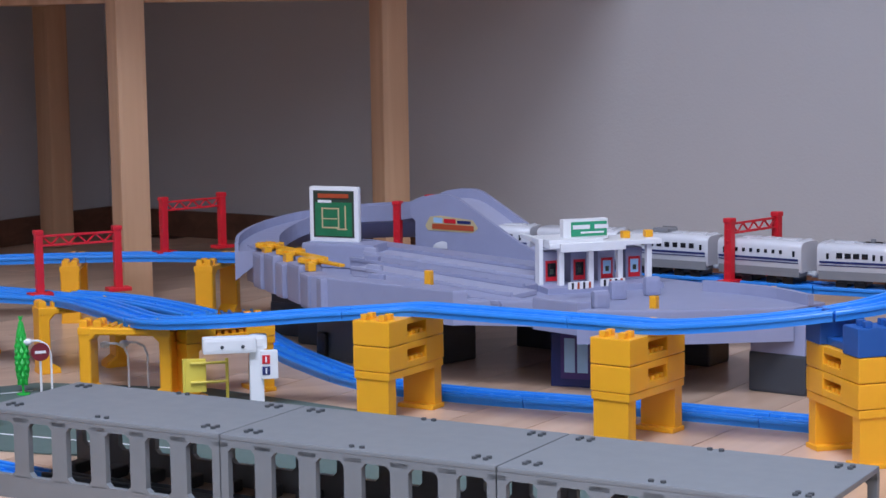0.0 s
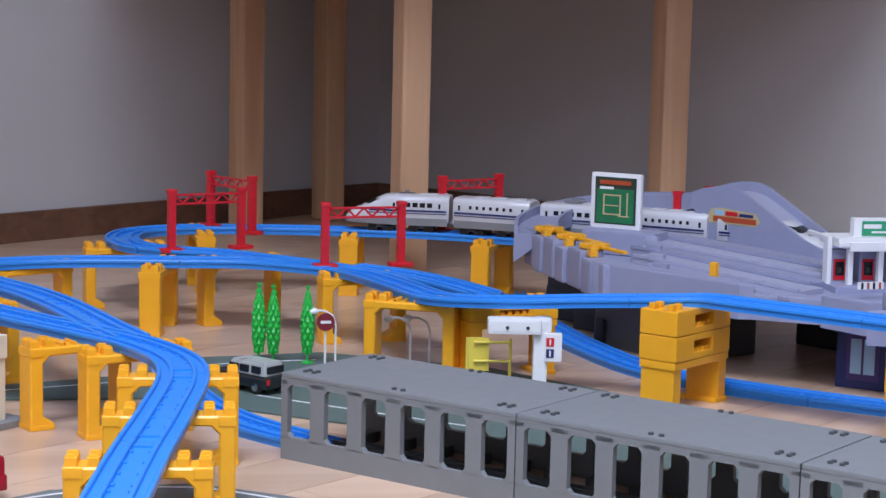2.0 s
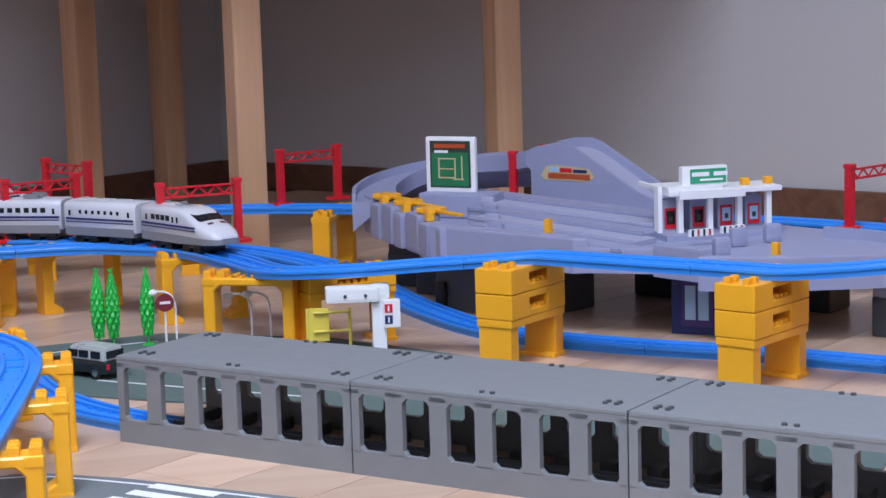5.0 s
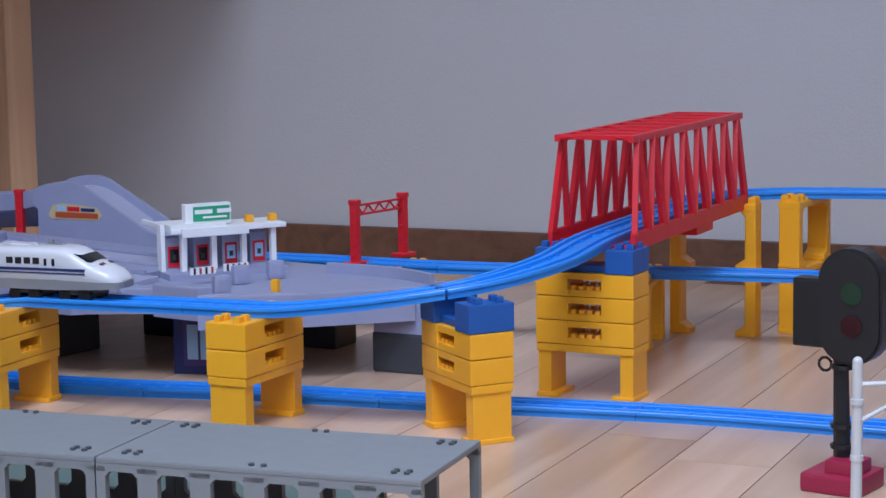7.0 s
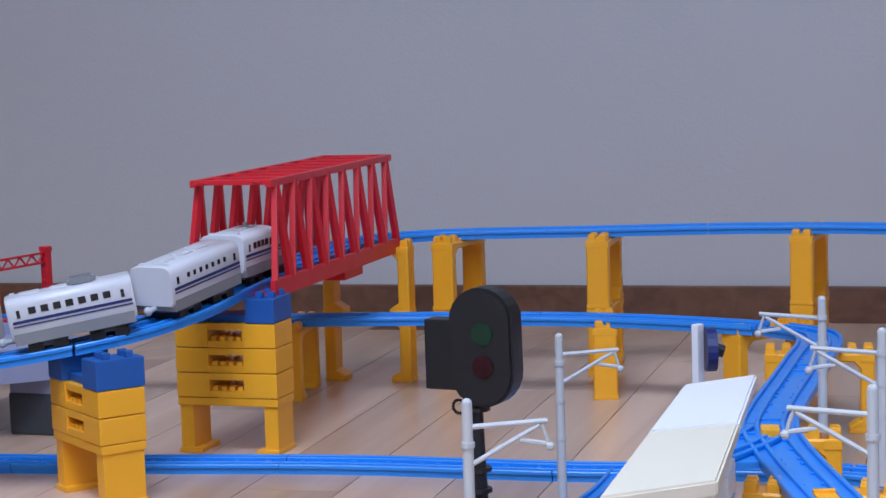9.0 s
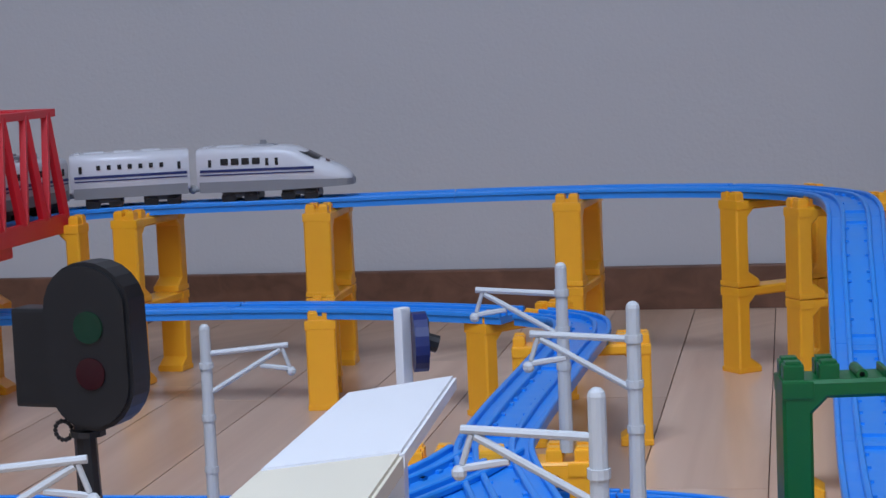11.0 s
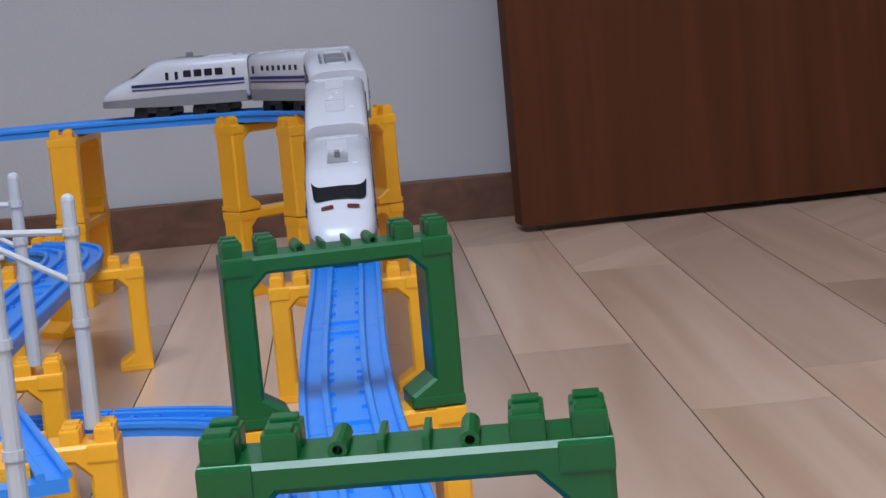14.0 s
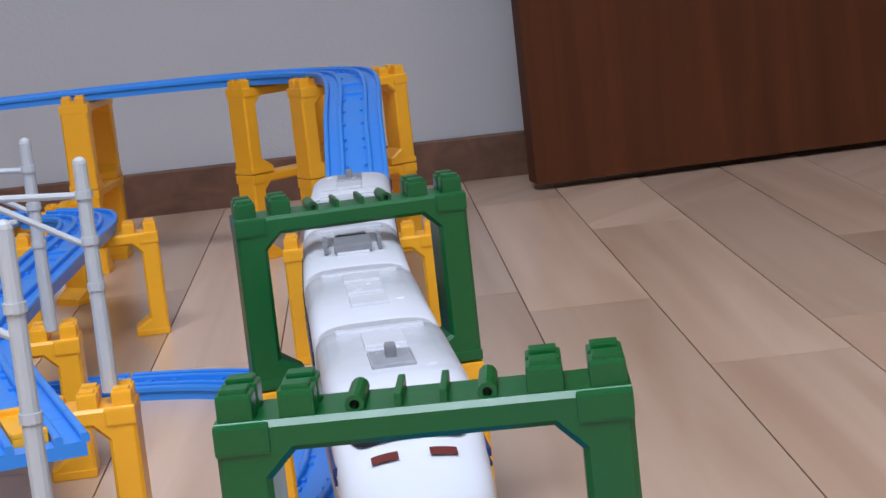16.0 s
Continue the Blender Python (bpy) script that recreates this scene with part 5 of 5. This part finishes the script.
box(bm, (0.024, 0, 0.0305), (0.006, 0.020, 0.0035), bevel=0.0008)
part("light_bar", bm, AMBER, fire)
bm = bmesh.new()
for sd in (-1, 1):
    box(bm, (-0.022, sd * 0.006, 0.0300), (0.036, 0.0012, 0.0060), rz=2)
for k in range(6):
    box(bm, (-0.037 + k * 0.006, 0, 0.0300), (0.0014, 0.013, 0.0050))
part("ladder", bm, OFFWHITE, fire, "pale roof ladder")
wheels(fire, (-0.022, 0.022), 0.028, 0.0058)

suv = thing("estate_car", pose(0.097, 1.688, 0.0018, 0, 0, 130) @ Matrix.Scale(0.90, 4), "silver and black die-cast toy off-road car", "toy car")
bm = bmesh.new()
box(bm, (0, 0, 0.0115), (0.074, 0.032, 0.012), bevel=0.003)
part("body", bm, plastic("black_car_paint", (0.02, 0.025, 0.025), 0.2, 0.05), suv)
bm = bmesh.new()
t = bmesh.new()
bmesh.ops.create_cube(t, size=1, matrix=Matrix.Translation((-0.008, 0, 0.0235)) @ Matrix.Diagonal((0.052, 0.030, 0.014, 1)))
for v in t.verts:
    if v.co.z > 0.02:
        v.co.y *= 0.84
        v.co.x = -0.008 + (v.co.x + 0.008) * 0.86
bmesh.ops.bevel(t, geom=t.edges[:], offset=0.0018, segments=2, affect="EDGES")
join(bm, t)
part("cabin", bm, plastic("silver_paint", (0.42, 0.44, 0.42), 0.25), suv)
for sd in (-1, 1):
    for x in (-0.022, -0.006, 0.008):
        bm = bmesh.new()
        box(bm, (x, sd * 0.0146, 0.0235), (0.012, 0.0016, 0.0070), bevel=0.0005)
        part("side_window", bm, GLASS_DARK, suv)
bm = bmesh.new()
box(bm, (-0.0335, 0, 0.0235), (0.0016, 0.022, 0.0070), bevel=0.0005)
part("rear_window", bm, GLASS_DARK, suv)
for sd in (-1, 1):
    bm = bmesh.new()
    box(bm, (-0.0373, sd * 0.0135, 0.0130), (0.0012, 0.0035, 0.0055))
    part("tail_light", bm, RED, suv)
wheels(suv, (-0.022, 0.022), 0.031, 0.0065)


# ---- platform shelter ----
shelter = thing("platform_shelter", Matrix.Identity(4), "white and cream toy station platform with a sloping canopy roof", "toy station")
fa, fb = Vector((0.925, 0.815, 0.130)), Vector((0.873, 0.821, 0.130))
na, nb = Vector((0.72, 0.635, 0.130)), Vector((0.66, 0.647, 0.130))


def canopy(p, q, r, s, t):
    bm = bmesh.new()
    hi = [bm.verts.new(v) for v in (p, q, r, s)]
    lo = [bm.verts.new(v - Vector((0, 0, t))) for v in (p, q, r, s)]
    bm.faces.new(hi), bm.faces.new(lo[::-1])
    for i in range(4):
        bm.faces.new((hi[i], hi[(i + 1) % 4], lo[(i + 1) % 4], lo[i]))
    bmesh.ops.recalc_face_normals(bm, faces=bm.faces[:])
    bmesh.ops.bevel(bm, geom=bm.edges[:], offset=0.0012, segments=2, affect="EDGES")
    return bm


ma, mb = fa.lerp(na, 0.52), fb.lerp(nb, 0.48)
part("canopy", canopy(fa, fb, mb, ma, 0.007), WHITE, shelter, "white canopy panel")
part("canopy", canopy(ma - Vector((0.001, 0.001, 0)), mb - Vector((0.001, 0.001, 0)), nb, na, 0.008), CREAM, shelter, "cream canopy panel")
ax = (fa - na).normalized()
rzs = math.degrees(math.atan2(ax.y, ax.x))
mid = (fa + fb + na + nb) / 4
bm = bmesh.new()
box(bm, (mid.x, mid.y, 0.0125), (0.30, 0.060, 0.025), rzs, bevel=0.002)
part("platform", bm, GREY, shelter, "grey platform base")
for k in (0.10, 0.36, 0.62, 0.88):
    p = (na + nb).lerp(fa + fb, k) / 2
    bm = bmesh.new()
    box(bm, (p.x, p.y, 0.074), (0.010, 0.012, 0.098), rzs, bevel=0.001)
    part("column", bm, WHITE, shelter)
for k in (0.30, 0.80):
    p = (na + nb).lerp(fa + fb, k) / 2
    bm = bmesh.new()
    box(bm, (p.x, p.y, 0.058), (0.050, 0.022, 0.066), rzs, bevel=0.002)
    booth = part("kiosk", bm, WHITE, shelter)
    bm = bmesh.new()
    q = p + Vector((ax.y, -ax.x, 0)) * 0.0113
    box(bm, (q.x, q.y, 0.064), (0.014, 0.0008, 0.022), rzs)
    part("kiosk_window", bm, PALE_BLUE, booth)
    bm = bmesh.new()
    q = p + Vector((ax.y, -ax.x, 0)) * 0.0113 - ax * 0.016
    box(bm, (q.x, q.y, 0.058), (0.010, 0.0008, 0.036), rzs)
    part("kiosk_door", bm, BLACK, booth)
    bm = bmesh.new()
    q = p + Vector((ax.y, -ax.x, 0)) * 0.024
    box(bm, (q.x, q.y, 0.032), (0.055, 0.010, 0.014), rzs, bevel=0.0015)
    part("bench", bm, CREAM, shelter, "cream bench")

# round dial on a white post at the platform's end
dial = thing("platform_dial", pose(1.046, 0.993, 0.0, 0, 0, 10), "round dark blue dial on a white post", "toy sign")
bm = bmesh.new()
box(bm, (0, 0, 0.064), (0.0075, 0.0055, 0.128), bevel=0.001)
box(bm, (0, 0, 0.003), (0.024, 0.024, 0.006), bevel=0.001)
part("post", bm, WHITE, dial)
bm = bmesh.new()
rod(bm, (0.0035, -0.0035, 0.110), (0.0085, -0.0085, 0.110), 0.0155, 20)
face = part("dial_face", bm, NAVY, dial)
bm = bmesh.new()
rod(bm, (0.0085, -0.0085, 0.110), (0.0125, -0.0125, 0.108), 0.0045, 10)
box(bm, (0.0095, -0.0075, 0.112), (0.003, 0.008, 0.020), rz=-45, bevel=0.0008)
part("dial_hand", bm, BLACK, face)


# ---- black signal ----
signal = thing("signal_light", pose(0.885, 1.035, 0.0, 0, 0, -62) @ Matrix.Scale(0.95, 4), "black plastic toy railway signal with green and red lenses", "toy signal")
bm = bmesh.new()
rod(bm, (0, 0, 0.012), (-0.002, 0, 0.10), 0.0065, 10, 0.0055)
for z in (0.030, 0.045, 0.088):
    rod(bm, (0, 0, z), (0, 0, z + 0.003), 0.009, 10)
part("post", bm, BLACK, signal)
bm = bmesh.new()
box(bm, (0, 0, 0.007), (0.046, 0.046, 0.014), bevel=0.003)
box(bm, (0.006, -0.004, 0.018), (0.026, 0.026, 0.012), bevel=0.003)
part("base", bm, plastic("dark_red_plastic", (0.30, 0.015, 0.05), 0.4), signal, "dark red base")
bm = bmesh.new()
t = bmesh.new()
ring = []
for k in range(24):
    an = k * math.tau / 24
    cz = 0.0175 if math.sin(an) > 0 else -0.0175
    ring.append((0.0245 * math.cos(an), cz + 0.0245 * math.sin(an)))
f = [t.verts.new((x, -0.010, z)) for x, z in ring]
g2 = [t.verts.new((x, 0.010, z)) for x, z in ring]
t.faces.new(f), t.faces.new(g2[::-1])
for i in range(24):
    t.faces.new((f[i], f[(i + 1) % 24], g2[(i + 1) % 24], g2[i]))
bmesh.ops.recalc_face_normals(t, faces=t.faces[:])
bmesh.ops.bevel(t, geom=[e for e in t.edges if abs(e.verts[0].co.y - e.verts[1].co.y) < 1e-6], offset=0.002, segments=2, affect="EDGES")
t.transform(pose(0.008, 0, 0.134, 0, 0, 0))
join(bm, t)
head = part("head", bm, BLACK, signal)
bm = bmesh.new()
box(bm, (-0.020, 0.004, 0.127), (0.036, 0.016, 0.050), bevel=0.002)
part("back_box", bm, BLACK, signal)
for z, mt in ((0.144, SIGNAL_GREEN), (0.121, SIGNAL_RED)):
    bm = bmesh.new()
    rod(bm, (0.010, -0.0095, z), (0.010, -0.0112, z), 0.0080, 20)
    part("lens", bm, mt, head)
bm = bmesh.new()
for k in range(14):
    an = k * math.tau / 14
    bmesh.ops.create_icosphere(bm, subdivisions=1, radius=0.0014, matrix=Matrix.Translation((-0.014 + 0.0048 * math.cos(an), 0, 0.090 + 0.0048 * math.sin(an))))
part("ring", bm, BLACK, signal)


# ---- white catenary poles ----
def pole(x, y, z0, z1, rz):
    ob = thing("catenary_pole", pose(x, y, z0, 0, 0, rz), "grey-white plastic catenary pole with a bracket arm", "toy pole", "catenary poles")
    h = z1 - z0
    bm = bmesh.new()
    rod(bm, (0, 0, 0), (0, 0, h), 0.0033, 12, 0.0027)
    ball(bm, (0, 0, h), 0.0028, 10, 6)
    for k in range(3):
        rod(bm, (0, 0, h * (0.45 + 0.2 * k)), (0, 0, h * (0.45 + 0.2 * k) + 0.003), 0.0035, 12)
    part("mast", bm, OFFWHITE, ob)
    bm = bmesh.new()
    rod(bm, (0, 0, h - 0.012), (-0.040, 0, h - 0.0095), 0.0014, 8)
    rod(bm, (0, 0, h - 0.032), (-0.036, 0, h - 0.0115), 0.0013, 8)
    rod(bm, (-0.037, 0, h - 0.011), (-0.040, 0, h - 0.020), 0.0010, 6)
    rod(bm, (-0.026, 0, h - 0.019), (-0.042, 0, h - 0.0215), 0.0012, 6)
    ball(bm, (-0.041, 0, h - 0.0225), 0.0024, 8, 5)
    part("bracket", bm, OFFWHITE, ob)


pole(1.043, 0.874, 0.070, 0.156, -52)
pole(0.957, 0.748, 0.070, 0.158, -52)
pole(0.812, 0.626, 0.000, 0.160, -52)
pole(0.943, 1.019, 0.000, 0.128, 142)
pole(0.690, 0.782, 0.000, 0.149, 142)

lever = thing("turnout_lever", pose(1.004, 0.883, 0.0708, 0, 0, 48), "small yellow plastic lever on the blue turnout", "toy lever")
bm = bmesh.new()
box(bm, (0, 0, 0.004), (0.016, 0.012, 0.006), bevel=0.0015)
part("grip", bm, YELLOW, lever)
bm = bmesh.new()
box(bm, (0, 0, 0.0005), (0.022, 0.018, 0.0025), bevel=0.0006)
part("plate", bm, BLUE, lever)

# level-crossing plate between the rails past the turnout
crossing = thing("crossing_plate", pose(0.898, 0.732, 0.0710, 0, 0, 55.5), "yellow plastic level-crossing plate set between the blue rails", "toy crossing")
bm = bmesh.new()
box(bm, (0, 0, 0.0010), (0.044, 0.0125, 0.0034), bevel=0.0008)
part("plate", bm, YELLOW, crossing)
for x in (-0.020, 0.020):
    bm = bmesh.new()
    box(bm, (x, 0, 0.0036), (0.004, 0.0125, 0.002), bevel=0.0005)
    part("ridge", bm, YELLOW, crossing)
# flat web that joins the two strands of the turnout
bm = bmesh.new()
prism(bm, [(1.020, 0.902), (0.958, 0.832), (0.940, 0.846), (0.930, 0.862), (0.975, 0.880)], 0.0660, 0.0705, bevel=0.0008)
tagged(part("turnout_web", bm, BLUE), "flat blue plastic web between the strands of a turnout", "toy rail")


# ---- floorboards ----
def floorboards():
    """Birch boards, each a part of the flooring, laid along the room with staggered ends."""
    floor = bpy.data.objects["floor"]
    along = Vector((0.780, 0.6257, 0)).normalized()
    across = Vector((along.y, -along.x, 0))
    rz = math.degrees(math.atan2(along.y, along.x))
    width, length = 0.0745, 0.48
    bm = bmesh.new()
    box(bm, (0, 0, -0.00125), (length - 0.0007, width - 0.0008, 0.0025))
    me = mesh_of("floorboard", bm, BIRCH)
    rest = bmesh.new()
    rng = random.Random(5)
    centre = along * 1.44 + across * 0.3205
    count = 0
    for i in range(-36, 37):
        shift = {-1: 0.19, 0: 0.0, 1: 0.076}.get(i, rng.random() * length) + length / 2
        for j in range(-8, 9):
            c = centre + across * (i * width) + along * (j * length + shift)
            q = c - CORNER
            u, v = q.dot(U), q.dot(V)
            if not (0.16 < u < ROOM_L - 0.16 and 0.16 < v < ROOM_W - 0.16):
                if -0.15 < u < ROOM_L + 0.15 and -0.15 < v < ROOM_W + 0.15:
                    box(rest, (c.x, c.y, -0.00135), (length - 0.0007, width - 0.0008, 0.0023), rz)
                continue
            if (c - Vector((1.25, 0.95, 0))).length < 1.0 and count < 300:
                ob = new("floorboard", me)
                ob.parent = floor
                ob.matrix_basis = pose(c.x, c.y, 0, 0, 0, rz)
                count += 1
            else:
                box(rest, (c.x, c.y, -0.00125), (length - 0.0007, width - 0.0008, 0.0025), rz)
    tagged(part("floorboards", rest, BIRCH_REST, floor), kind="stuff")


BIRCH_REST = wood("birch_flooring_rest", (0.53, 0.350, 0.235), (0.68, 0.48, 0.343), 0, 30, 0.28, 0.0)
nt = BIRCH_REST.node_tree
geo = nt.nodes.new("ShaderNodeNewGeometry")
for nd in nt.nodes:
    if nd.bl_idname == "ShaderNodeMapping":
        nd.inputs["Rotation"].default_value = (0, 0, -math.atan2(0.629, 0.777))
    if nd.bl_idname == "ShaderNodeVectorMath" and nd.operation == "SCALE":
        nt.links.new(geo.outputs["Random Per Island"], nd.inputs["Scale"])
    if nd.bl_idname == "ShaderNodeMapRange":
        nd.inputs["To Min"].default_value, nd.inputs["To Max"].default_value = 0.80, 1.12
        nt.links.new(geo.outputs["Random Per Island"], nd.inputs["Value"])
floorboards()


# ---- what moves ----
def car_pose(rear_s, length, backwards):
    a = point_at(route_line, route_arcs, rear_s + length * 0.25)
    b = point_at(route_line, route_arcs, rear_s + length * 0.72)
    d = b - a
    flat = math.hypot(d[0], d[1])
    rz, ry = math.atan2(d[1], d[0]), -math.atan2(d[2], flat)
    rot = Euler((0, ry, rz)).to_matrix().to_4x4()
    m = Matrix.Translation(Vector(a) + Vector((0, 0, 0.0052))) @ rot @ Matrix.Translation((-length * 0.25, 0, 0))
    if backwards:
        m = m @ Matrix.Translation((length, 0, 0)) @ pose(0, 0, 0, 0, 0, 180)
    return m


def motions():
    """The train runs round the raised line; each car follows the rail under its own bogies."""
    ts = [q[0] for q in NOSE]
    ss = [q[1] for q in NOSE]
    times = [i * 0.2 for i in range(81)]
    back = 0.0
    for (ob, length, backwards), gap in zip(CARS, CAR_GAPS):
        rows = [(t, car_pose(float(np.interp(t, ts, ss)) - back - length, length, backwards)) for t in times]
        walk(ob, rows)
        back += length + gap


motions()
